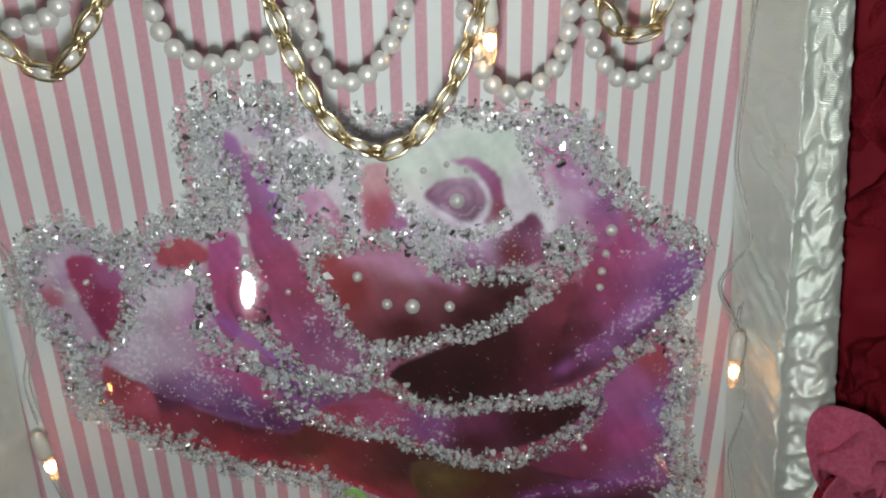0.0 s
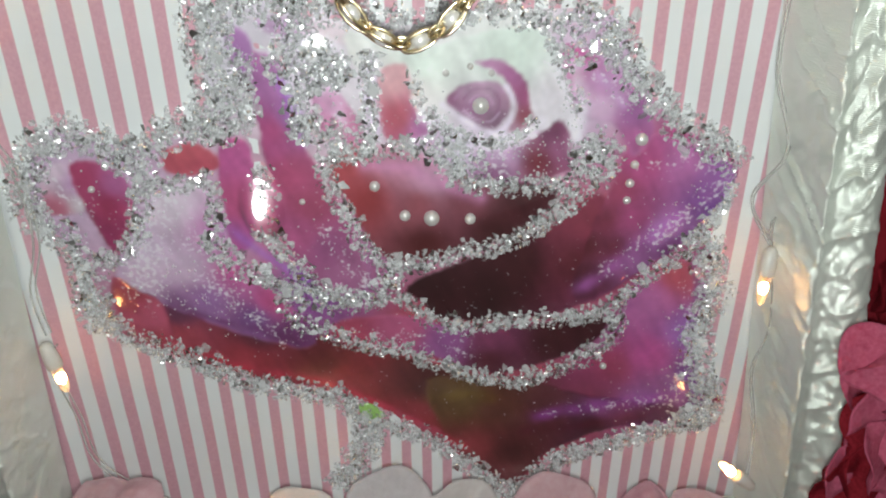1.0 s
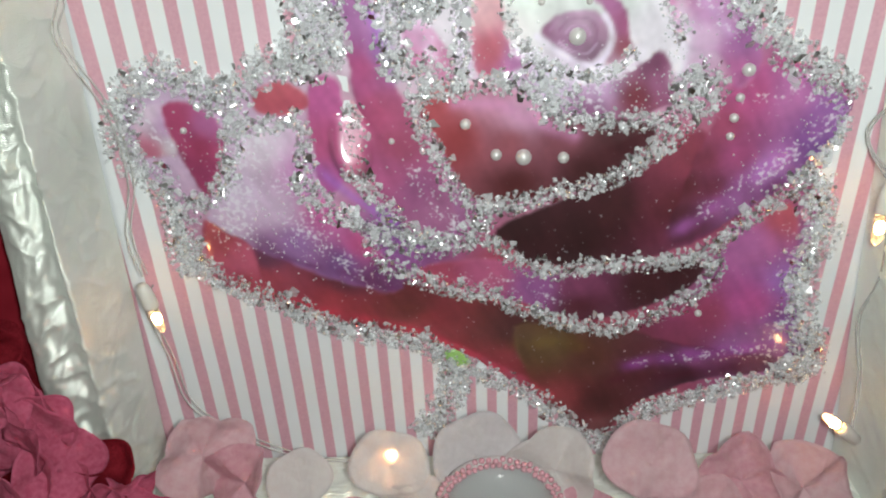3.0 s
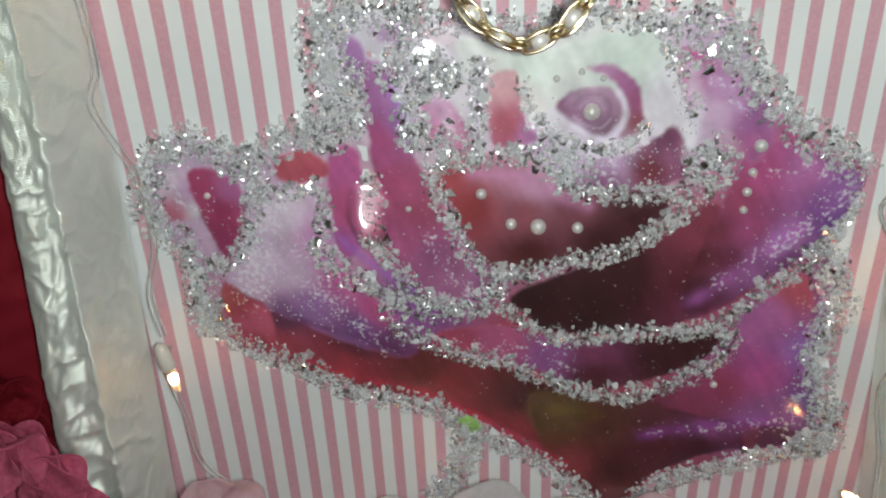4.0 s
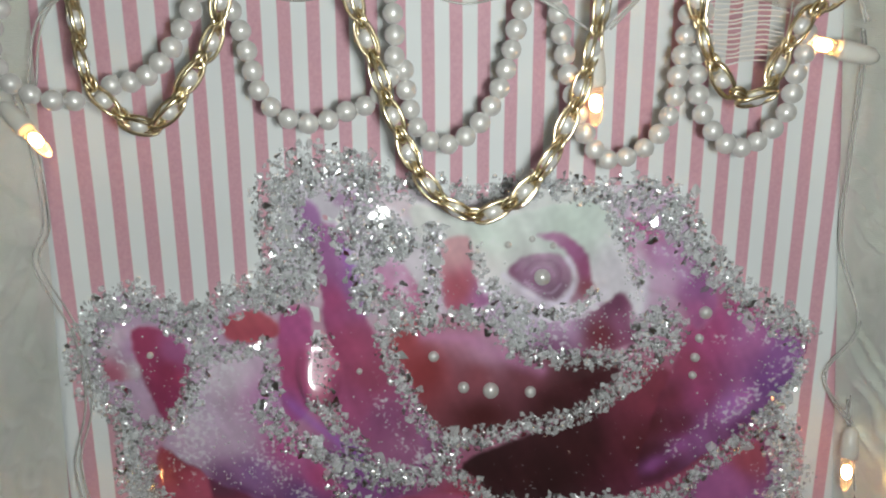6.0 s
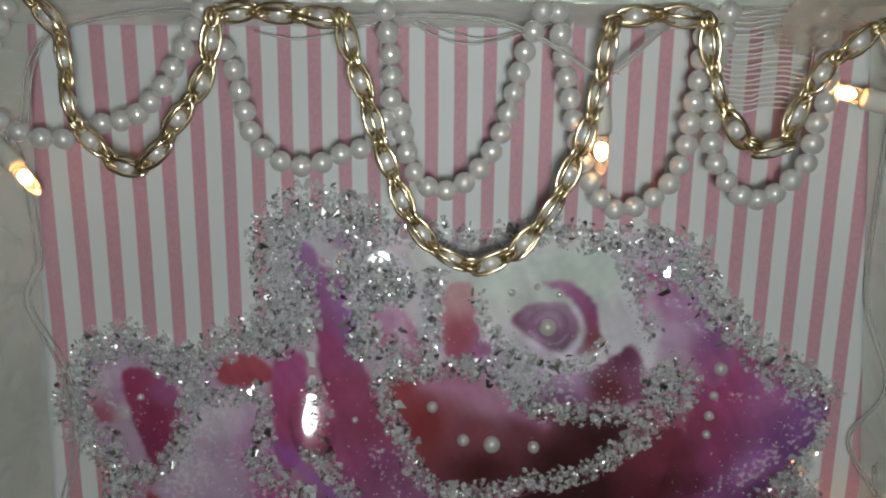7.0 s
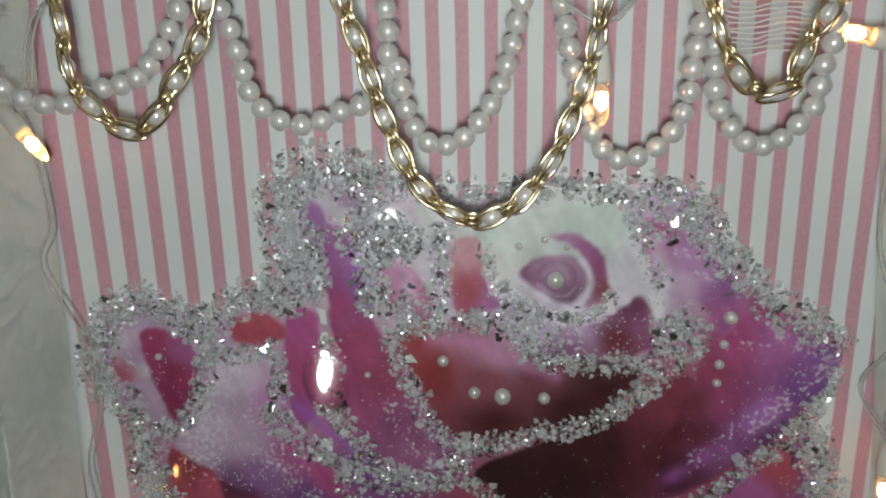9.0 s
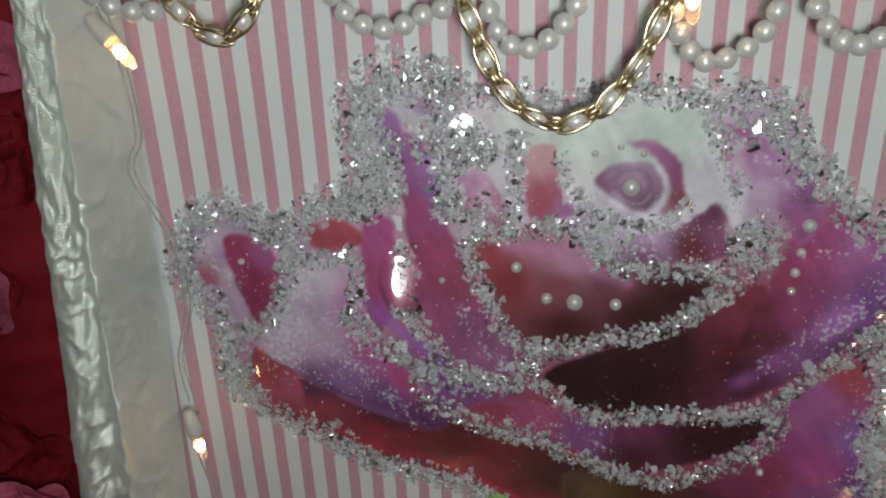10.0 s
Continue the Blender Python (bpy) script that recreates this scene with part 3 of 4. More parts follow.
for line, half, strength in FROST:
    frost = np.maximum(frost, strength * np.exp(-(stroke_distance(gx, gz, line) / half) ** 2) * np.clip(0.85 + 0.6 * wob, 0, 1))
# buckles of the stiff glossy print, shaped and aimed to throw torch glare
for x0, z0, sx, sz, wide, tall in ((-37, 160, -0.245, -0.4385, 7, 12), (-15, 213, -0.12, -0.20, 8, 7)):
    r4 = (((gx - x0) / wide) ** 2 + ((gz - z0) / tall) ** 2) ** 2
    dome = -0.00213 * ((gx - x0) ** 2 + (gz - z0) ** 2)
    lean = 0.8 + (gx - x0) * sx + (gz - z0) * sz + 0.5 * (wide * abs(sx) + tall * abs(sz)) - dome
    high += (lean - high) * np.exp(-r4 ** 1.5)
high = np.maximum(high, 0.25)
keep = edge_distance(gx, gz, SHEET, 140) + 0.8 * wob < 0


def print_height(x, z):
    i = min(max(int(round((x + 122) / STEP)), 0), gx.shape[0] - 1)
    j = min(max(int(round((z - 14) / STEP)), 0), gx.shape[1] - 1)
    return float(high[i, j])


number = -np.ones(gx.shape, int)
quads = keep[:-1, :-1] & keep[1:, :-1] & keep[1:, 1:] & keep[:-1, 1:]
need = np.zeros(gx.shape, bool)
for di, dj in ((0, 0), (1, 0), (1, 1), (0, 1)):
    need[di:gx.shape[0] - 1 + di, dj:gx.shape[1] - 1 + dj] |= quads
number[need] = np.arange(need.sum())
ii, jj = np.nonzero(quads)
faces = np.stack([number[ii, jj], number[ii + 1, jj], number[ii + 1, jj + 1], number[ii, jj + 1]], 1)
sheet_mesh = bpy.data.meshes.new("print_sheet")
sheet_mesh.from_pydata(np.stack([gx[need] / 1000, -high[need] / 1000, gz[need] / 1000], 1).tolist(), [], faces.tolist())
colour = sheet_mesh.color_attributes.new("Col", "FLOAT_COLOR", "POINT")
colour.data.foreach_set("color", np.concatenate([tint[need], np.ones((int(need.sum()), 1))], 1).ravel())
colour = sheet_mesh.color_attributes.new("Frost", "FLOAT_COLOR", "POINT")
colour.data.foreach_set("color", np.repeat(frost[need], 4))
finish(sheet_mesh, PRINT, True)
part("print_sheet", sheet_mesh, rose, "glossy rose print with purple, magenta and dark red petals")


# crushed crystal: bands of angular chips along the petals' edges
def chip_mesh(rng, mat, flat):
    bm = bmesh.new()
    for k in range(rng.choice((8, 9, 10))):
        v = Vector((rng.gauss(0, 1), rng.gauss(0, 1), rng.gauss(0, 1))).normalized()
        bm.verts.new((v.x * rng.uniform(0.8, 1.2), v.y * flat * rng.uniform(0.7, 1.2), v.z * rng.uniform(0.75, 1.3)))
    bmesh.ops.convex_hull(bm, input=bm.verts[:])
    for v in [v for v in bm.verts if not v.link_faces]:
        bm.verts.remove(v)
    return mesh_of(bm, mat, False, "chip")


rng = random.Random(7)
CHIPS = [chip_mesh(rng, mat, flat) for mat, flat in ((CLEAR, 0.6), (SILVER, 0.22), (MILKY, 0.45)) for k in range(6)]
BANDS = [
    # centre line in millimetres, width, chips heaped
    ([(-118, 157), (-118, 165), (-112, 178), (-105, 185), (-94, 187), (-87, 182), (-80, 176)], 12, 1.2),
    ([(-118, 157), (-109, 148), (-103, 138), (-105, 119), (-102, 109)], 12, 1.1),
    ([(-80, 176), (-78, 165), (-82, 150), (-91, 141), (-98, 136)], 8, 1.0),
    ([(-80, 177), (-71, 182), (-61, 189), (-47, 190)], 12, 1.1),
    ([(-76, 168), (-65, 168), (-53, 168), (-54, 152)], 7, 1.0),
    ([(-50, 182), (-47, 198), (-47, 209), (-48, 222), (-40, 230), (-34, 231), (-25, 228), (-13, 225)], 15, 1.3),
    ([(-40, 186), (-39, 200), (-36, 214)], 9, 0.9),
    ([(-30, 206), (-16, 208), (-4, 205)], 11, 0.9),
    ([(-24, 186), (-14, 190), (-6, 180)], 8, 0.7),
    ([(68, 214), (76, 212), (84, 214)], 10, 0.8),
    ([(20, 190), (30, 180), (42, 173)], 7, 0.7),
    ([(-13, 225), (2, 224), (14, 222), (27, 223), (38, 225), (56, 222), (74, 223), (83, 221)], 9, 0.9),
    ([(62, 222), (64, 211), (69, 200), (74, 192)], 6, 0.7),
    ([(83, 221), (88, 207), (97, 198), (105, 188), (119, 180), (132, 171)], 11, 1.1),
    ([(129, 165), (127, 155), (121, 144), (112, 134), (101, 125), (92, 115)], 7, 1.0),
    ([(125, 144), (128, 127), (133, 120), (126, 110), (128, 95), (132, 74), (136, 62), (127, 54)], 12, 1.1),
    ([(77, 182), (84, 179), (85, 172), (78, 166), (74, 174), (78, 180)], 10, 1.1),
    ([(-13, 177), (3, 179), (15, 180), (26, 177), (29, 171), (39, 166), (51, 165), (66, 165), (75, 161), (67, 154), (52, 143), (30, 138), (17, 134), (5, 136), (-3, 145), (-8, 157), (-13, 167), (-13, 177)], 7.5, 1.15),
    ([(17, 207), (18, 198), (24, 190), (32, 185), (42, 181), (53, 183), (58, 190)], 4.5, 0.8),
    ([(3, 213), (3, 200), (2, 186), (-2, 180)], 7, 1.0),
    ([(-28, 214), (-17, 213), (-8, 211), (-10, 203), (-19, 202), (-20, 190), (-13, 182)], 10, 1.0),
    ([(-36, 174), (-35, 161), (-36, 150), (-31, 141), (-25, 132), (-15, 122), (-4, 120)], 8, 1.0),
    ([(-57, 150), (-51, 138), (-42, 131), (-33, 127), (-25, 122), (-13, 118), (0, 120), (9, 127), (5, 134)], 9, 1.1),
    ([(-34, 122), (-28, 110), (-17, 105), (-4, 99), (9, 97), (22, 90), (36, 84), (49, 81), (60, 80), (80, 89), (90, 96), (95, 105), (92, 111), (80, 110), (65, 109), (52, 109), (37, 107), (24, 109), (15, 117), (9, 122)], 7.5, 1.1),
    ([(-102, 122), (-99, 112), (-92, 105), (-81, 99), (-69, 94), (-57, 86), (-39, 79), (-26, 76), (-17, 75), (-8, 67)], 10, 1.1),
    ([(-8, 67), (-4, 55), (-9, 43), (-18, 24)], 13, 1.2),
    ([(-1, 61), (12, 55), (29, 45), (41, 31), (57, 19), (68, 30), (79, 38), (95, 44), (111, 49), (129, 55), (140, 58), (137, 78)], 9, 1.1),
]
loose = 0
verts_all, faces_all, mats_all = [], [], []
for line, width, heap in BANDS:
    run = length(line)
    count = int(run * width * heap / 1.9)
    q = spline(line, 400)
    for k in range(count):
        i = rng.randrange(1, 399)
        d = q[i + 1] - q[i - 1]
        d = d / (np.linalg.norm(d) + 1e-9)
        side = rng.gauss(0, 0.30) * width
        side = max(-0.56 * width, min(0.56 * width, side))
        x = q[i][0] - d[1] * side + rng.uniform(-0.5, 0.5)
        z = q[i][1] + d[0] * side + rng.uniform(-0.5, 0.5)
        y = print_height(x, z) + 0.5 + rng.uniform(0, 3.4) * max(0.15, 1 - (abs(side) / (0.62 * width)) ** 2)
        if abs(x + 37) < 5 and 151 < z < 169 and rng.random() < 0.9:
            continue
        size = min(2.9, max(0.5, rng.lognormvariate(0.06, 0.38)))
        me = CHIPS[rng.choices(range(18), [6.5] * 6 + [2.7] * 6 + [2.8] * 6)[0]]
        m = Matrix.LocRotScale((x / 1000, -y / 1000, z / 1000), Euler((rng.gauss(0.2, 0.5), rng.uniform(0, 6.3), rng.gauss(0, 0.5))), Vector((1, 1, 1)) * size / 1000)
        if loose < 300 and -20 < x < 95 and 80 < z < 185 and size > 1.0:
            loose += 1
            part("crystal_chip", me, rose, "", m)
        else:
            base = len(verts_all)
            verts_all += [tuple(m @ v.co) for v in me.vertices]
            kind = (CLEAR, SILVER, MILKY).index(me.materials[0])
            for p in me.polygons:
                faces_all.append([base + v for v in p.vertices])
                mats_all.append(kind)
for line, width, heap in BANDS:
    q = spline(line, 400)
    for k in range(int(length(line) * width * heap / 2.1)):
        i = rng.randrange(1, 399)
        d = q[i + 1] - q[i - 1]
        d = d / (np.linalg.norm(d) + 1e-9)
        side = rng.uniform(-0.5, 0.5) * width
        x, z = q[i][0] - d[1] * side, q[i][1] + d[0] * side
        shiny = rng.random() < 0.65
        fleck = CHIPS[(6 if shiny else 0) + rng.randrange(6)]
        m = Matrix.LocRotScale((x / 1000, -(print_height(x, z) + rng.uniform(2.2, 4.6)) / 1000, z / 1000), Euler((rng.gauss(-0.35, 0.32), rng.uniform(0, 6.3), rng.gauss(0, 0.32))), Vector((1, 0.7, 1)) * rng.uniform(0.35, 0.82) / 1000)
        base = len(verts_all)
        verts_all += [tuple(m @ v.co) for v in fleck.vertices]
        for p in fleck.polygons:
            faces_all.append([base + v for v in p.vertices])
            mats_all.append(3 if shiny else 0)
me = bpy.data.meshes.new("crystal_crust")
me.from_pydata(verts_all, [], faces_all)
finish(me, [CLEAR, SILVER, MILKY, SPARK], False)
me.polygons.foreach_set("material_index", mats_all)
part("crystal_crust", me, rose, "crushed clear and mirrored crystal chips", None, "stuff")

bm = bmesh.new()
bmesh.ops.create_icosphere(bm, subdivisions=3, radius=1)
for v in bm.verts:
    k = 1 - 0.5 * max(0, v.co.x)
    v.co = Vector((-0.003 + 0.0055 * v.co.x, -0.0016 - 0.0012 * v.co.y, 0.065 + 0.0042 * k * v.co.z - 0.002 * v.co.x))
part("leaf_tip", mesh_of(bm, GREEN), rose, "small green leaf tip")


def ball(radius, mat, segments=20, rings=12):
    bm = bmesh.new()
    bmesh.ops.create_uvsphere(bm, u_segments=segments, v_segments=rings, radius=radius)
    return mesh_of(bm, mat)


BEAD = ball(1.0, PEARL)
for x, z, r in ((3, 166, 1.9), (13.3, 154.6, 2.0), (22.7, 153.7, 2.8), (36.5, 152.8, 2.0), (39.5, 194.2, 2.8), (91, 85.5, 1.4), (95.3, 181.3, 2.2), (94, 172, 1.5), (93, 165, 1.6), (92.7, 158.4, 1.4), (-94.5, 166.5, 1.2), (-22.7, 160.3, 1.1), (28, 205, 1.2), (36, 207, 1.1), (43, 204.7, 1.1)):
    part("pearl", BEAD, rose, "small round glued pearl", Matrix.LocRotScale((x / 1000, -(print_height(x, z) + 0.8 * r) / 1000, z / 1000), None, Vector((1, 1, 1)) * r / 1000))
# tiny dew beads printed and glued on the petals
dew = []
for a, b, n, spread in (((100, 148), (126, 162), 40, 4), ((118, 118), (126, 60), 60, 3.5), ((-88, 130), (-55, 115), 90, 8), ((-75, 150), (-45, 108), 60, 8), ((-20, 150), (-6, 128), 30, 5), ((-10, 103), (40, 94), 22, 3), ((95, 62), (122, 66), 16, 4), ((92, 130), (112, 142), 24, 4), ((20, 186), (70, 172), 150, 5), ((-22, 202), (0, 185), 90, 6), ((70, 207), (74, 178), 50, 3), ((-100, 172), (-88, 148), 20, 5), ((80, 204), (96, 184), 30, 5)):
    for k in range(n):
        s = rng.random()
        dew.append((a[0] + (b[0] - a[0]) * s + rng.gauss(0, spread), a[1] + (b[1] - a[1]) * s + rng.gauss(0, spread), rng.uniform(0.18, 0.46)))
bm = bmesh.new()
for x, z, r in dew:
    bmesh.ops.create_icosphere(bm, subdivisions=1, radius=r / 1000, matrix=Matrix.Translation((x / 1000, -print_height(x, z) / 1000, z / 1000)))
part("dew_spray", mesh_of(bm, MILKY), rose, "tiny pale dew beads", None, "stuff")

# ---------------------------------------------------------------- pearl strands and gold chain
def strand(points, y, radius=0.00275, y_end=None):
    g = thing("pearl_garland", "string of round ivory pearl beads draped from the box top", "pearl garland", "pearl strands", at=(points[0][0] / 1000, y, points[0][1] / 1000))
    pts = [(x / 1000, y + 0.002 * math.sin(i * 1.3), z / 1000) for i, (x, z) in enumerate(points)]
    n = max(2, int(round(length(pts) / (radius * 1.97))) + 1)
    q = spline(pts, n)
    for p in q:
        part("pearl", BEAD, g, "", Matrix.LocRotScale(Vector(p), Euler((rng.random(), rng.random(), 0)), Vector((1, 1, 1)) * radius * rng.uniform(0.97, 1.03)))
    part("thread", tube(pts, 0.0004, WIRE, 5), g, "thin thread")
    return g


strand([(-104, 287), (-109, 280), (-113, 271), (-111, 263), (-105, 257), (-94, 254), (-84, 258), (-74, 260), (-66, 266), (-60, 275), (-54, 287)], -0.039)
strand([(-54, 287), (-48, 275), (-45, 265), (-42, 256), (-36, 250), (-28, 248), (-20, 251), (-12, 254), (-7, 262), (-6, 272), (-8, 287)], -0.039)
strand([(-4, 262), (-2, 250), (3, 243), (10, 243), (17, 249), (22, 258), (25, 268), (27, 277), (31, 287)], -0.039)
strand([(35, 287), (37, 277), (39, 266), (41, 256), (45, 245), (51, 238), (59, 239), (65, 244), (68, 252), (69, 261), (71, 271), (72, 287)], -0.038)
strand([(77, 287), (75, 272), (75, 260), (76, 251), (82, 243), (89, 241), (95, 244), (100, 251), (100, 260), (102, 268), (100, 287)], -0.038)


def ring(a, b, wire, sides=7, n=26):
    """An oval gold wire link lying in x-z."""
    return tube([(a * math.cos(k * math.pi / 6), 0, b * math.sin(k * math.pi / 6)) for k in range(12)], wire, GOLD, sides, True, n)


LINK = ring(0.0053, 0.0023, 0.00050)
JOINT = ring(0.0022, 0.0015, 0.00048, 6, 16)


def chain(points, y):
    g = thing("gold_chain", "polished gold link chain with a pearl set in each link", "chain", "gold chains", at=(points[0][0] / 1000, y, points[0][1] / 1000))
    pts = [(x / 1000, y + 0.0015 * math.sin(i * 1.7), z / 1000) for i, (x, z) in enumerate(points)]
    n = max(2, int(length(pts) / 0.0094))
    q = spline(pts, 2 * n + 1)
    for k in range(2 * n + 1):
        d = q[min(k + 1, 2 * n)] - q[max(k - 1, 0)]
        turn = Matrix.Rotation(-math.atan2(d[2], d[0]), 4, "Y")
        at = Matrix.Translation(Vector(q[k]))
        if k % 2:
            tip = Matrix.Rotation(rng.uniform(-1.1, 1.1), 4, "X") @ Matrix.Rotation(rng.uniform(-0.14, 0.14), 4, "Y")
            for lean in (rng.uniform(-0.8, -0.3), rng.uniform(0.3, 0.8)):
                part("link", LINK, g, "", at @ turn @ tip @ Matrix.Rotation(lean, 4, "X"))
            part("link_pearl", BEAD, g, "ivory pearl", at @ turn @ Matrix.LocRotScale(None, None, Vector((0.0023, 0.0020, 0.0020))))
        else:
            for s in (0.2, 1.2, 2.2):
                part("joint_ring", JOINT, g, "", at @ turn @ Matrix.Rotation(s + rng.uniform(-0.3, 0.3), 4, "X"))
    return g


chain([(-91, 288), (-86, 281), (-84, 271), (-83, 262), (-79, 254), (-70, 248), (-62, 253), (-56, 262), (-50, 272), (-48, 284)], -0.050)
chain([(-48, 285), (-39, 286), (-29, 285), (-17, 284)], -0.047)
chain([(-17, 284), (-12, 268), (-7, 253), (-1, 239), (6, 229), (16, 225), (26, 230), (34, 240), (39, 251), (43, 263), (46, 282)], -0.051)
chain([(47, 284), (58, 286), (69, 284)], -0.047)
chain([(69, 284), (72, 272), (77, 260), (84, 255), (90, 257), (93, 266), (98, 275), (108, 283)], -0.048)

# sheer ribbon behind the right-hand swag, and loose threads along the top edge
ribbon = thing("sheer_ribbon", "torn strip of sheer white net ribbon hung behind the chain", "ribbon", at=(0.089, -0.030, 0.288))
for k in range(20):
    z = 0.2885 - 0.0013 * k
    w = 0.0125 - 0.00018 * k + rng.uniform(-0.001, 0.001)
    part("net_thread", tube([(0.089 + w * (j / 4 - 1), -0.030 + rng.uniform(-0.0006, 0.0006), z + rng.uniform(-0.0003, 0.0003) - 0.0006 * math.sin(j * 0.8)) for j in range(9)], 0.00022, NET, 4, False, 14), ribbon)
for k in range(2):
    part("selvage", tube([(0.0765 + 0.025 * k, -0.030, 0.290), (0.0768 + 0.0245 * k, -0.0305, 0.276), (0.078 + 0.0215 * k, -0.030, 0.263)], 0.00022, NET, 4), ribbon)
part("net_panel", sheet(lambda u, v: (0.086 + 0.060 * u + 0.003 * math.sin(v * 5), -0.050 + 0.012 * u + 0.002 * math.sin(u * 17 + v * 4), 0.297 - v * (0.018 + 0.004 * math.sin(u * 9) - 0.010 * u)), 60, 14, TULLE), ribbon, "sheer peach net folded over the chain end")
thread = thing("loose_thread", "loose white sewing threads sagging along the lining edge", "thread", at=(0.0, -0.012, 0.286))
for pts in (
    [(-0.048, -0.014, 0.2835), (-0.036, -0.014, 0.2815), (-0.024, -0.014, 0.2835), (-0.012, -0.013, 0.2865)],
    [(-0.006, -0.014, 0.288), (0.004, -0.015, 0.2825), (0.014, -0.015, 0.2805), (0.026, -0.014, 0.2830), (0.036, -0.014, 0.2865)],
    [(-0.002, -0.014, 0.287), (0.008, -0.015, 0.2835), (0.018, -0.015, 0.2820), (0.030, -0.014, 0.2850)],
    [(0.036, -0.018, 0.284), (0.041, -0.020, 0.274), (0.043, -0.020, 0.268), (0.040, -0.019, 0.262)],
):
    part("strand", tube(pts, 0.0003, WIRE, 5), thread)

# ---------------------------------------------------------------- fairy lights
fairy = thing("fairy_lights", "string of lit warm-white mini bulbs on clear wire inside the box", "fairy lights", at=(0.0, -0.03, 0.29))
GLASSBULB = lathe([(0.0004, -0.0065), (0.0011, -0.0058), (0.0017, -0.004), (0.0020, 0.0), (0.0020, 0.004), (0.0024, 0.0045)], BULB, 16)
SOCKET = lathe([(0.0026, 0.0042), (0.0028, 0.0050), (0.0027, 0.009), (0.0022, 0.013), (0.0010, 0.0145)], SOCKETMAT, 14)
CORE = lathe([(0.0002, -0.0026), (0.0008, -0.0018), (0.0010, 0.0), (0.0008, 0.0014), (0.0002, 0.002)], HOT, 10)
for x, y, z, way in ((107, -39, 268, (-1, 0.1, 0.25)), (46, -46, 254, (0.1, 0.2, -1)), (138, -24, 134, (-0.1, -0.2, -1)), (-110, -26, 105, (0.15, 0, -1)), (139, -28, 52, (-0.8, 0, 0.7)), (-109, -30, 243, (0.6, -0.2, -0.6)), (-29, -33, 43, (0.2, -0.6, 0.6))):
    m = Matrix.Translation((x / 1000, y / 1000, z / 1000)) @ (-Vector(way)).to_track_quat("Z", "Y").to_matrix().to_4x4()
    b = part("bulb", GLASSBULB, fairy, "lit warm mini bulb", m)
    for name, data in (("filament", CORE), ("socket", SOCKET)):
        o = new(name, data)
        o.parent = b
for pts in (
    [(0.118, -0.036, 0.272), (0.128, -0.02, 0.262), (0.133, -0.010, 0.235), (0.136, -0.006, 0.205), (0.142, -0.012, 0.180), (0.136, -0.006, 0.160), (0.138, -0.022, 0.149)],
    [(0.138, -0.020, 0.150), (0.145, -0.008, 0.150), (0.150, -0.012, 0.110), (0.149, -0.008, 0.085), (0.152, -0.014, 0.060), (0.147, -0.026, 0.045)],
    [(-0.115, -0.028, 0.256), (-0.121, -0.012, 0.24), (-0.122, -0.008, 0.215), (-0.127, -0.008, 0.200), (-0.118, -0.006, 0.175), (-0.117, -0.006, 0.150), (-0.121, -0.01, 0.130), (-0.113, -0.022, 0.120)],
    [(-0.110, -0.026, 0.118), (-0.121, -0.012, 0.100), (-0.118, -0.010, 0.075), (-0.110, -0.015, 0.050), (-0.070, -0.025, 0.035), (-0.030, -0.026, 0.032)],
    [(-0.110, -0.028, 0.258), (-0.100, -0.03, 0.280), (-0.06, -0.036, 0.288), (-0.02, -0.036, 0.286), (0.02, -0.04, 0.284), (0.044, -0.044, 0.272)],
    [(0.048, -0.044, 0.272), (0.07, -0.036, 0.287), (0.11, -0.034, 0.286), (0.120, -0.034, 0.274)],
):
    part("wire", tube(pts, 0.00036, WIRE, 6), fairy, "clear wire")
    part("wire", tube([(x + 0.0015, y + 0.001, z + 0.001 * math.sin(i * 2.2)) for i, (x, y, z) in enumerate(pts)], 0.00032, WIRE, 6), fairy, "clear wire")


# ---------------------------------------------------------------- cloth petals
def cloth_petal(mat, seed, cup=0.25, ripple=0.05, fold=0):
    """A rounded petal one unit wide in x-z, cupped towards -y, with a soft rippled edge."""
    def fn(u, v):
        a = u * 2 * math.pi
        corner = abs((a * fold / (2 * math.pi) + seed) % 1.0 - 0.5) if fold else 0.0
        r = 0.5 * v * (1 + 0.06 * math.sin(2 * a + seed) + 0.03 * math.sin(5 * a + 2 * seed) - 0.16 * max(0, -math.sin(a)) ** 2 + 0.55 * (corner - 0.25))
        x, z = r * math.cos(a), r * math.sin(a)
        y = cup * (0.25 - r * r) * 1.2 + ripple * v * math.sin(3 * a + seed * 3) * v + ripple * 0.8 * noise.noise(Vector((x * 5 + seed, z * 5, seed))) - 0.5 * (0.5 - corner) * v * (1 if fold else 0)
        return (x, y, z)
    return sheet(fn, 48, 10, mat, True, 0.0025)


PETAL_KINDS = {m.name: [cloth_petal(m, 1.7 * k + 0.3, 0.05 + 0.04 * k, 0.030 + 0.016 * k, (0, 0, 3, 4)[k]) for k in range(4)] for m in (PALEPINK, MIDPINK, WHITECLOTH, GREYCLOTH)}

for m in (CRIMSON, ROSEPINK):
    PETAL_KINDS[m.name] = [cloth_petal(m, 2.3 * k + 0.9, 0.25 + 0.12 * k, 0.07 + 0.02 * k) for k in range(4)]


def loose_petal(mat, x, y, z, size, rx, ry, rz, label, k=0):
    ob = new("cloth_petal", PETAL_KINDS[mat.name][k % 4])
    ob.matrix_basis = pose(x / 1000, y / 1000, z / 1000, rx, ry, rz) @ Matrix.Scale(size / 1000, 4)
    return tagged(ob, label, "petal", "loose cloth petals")


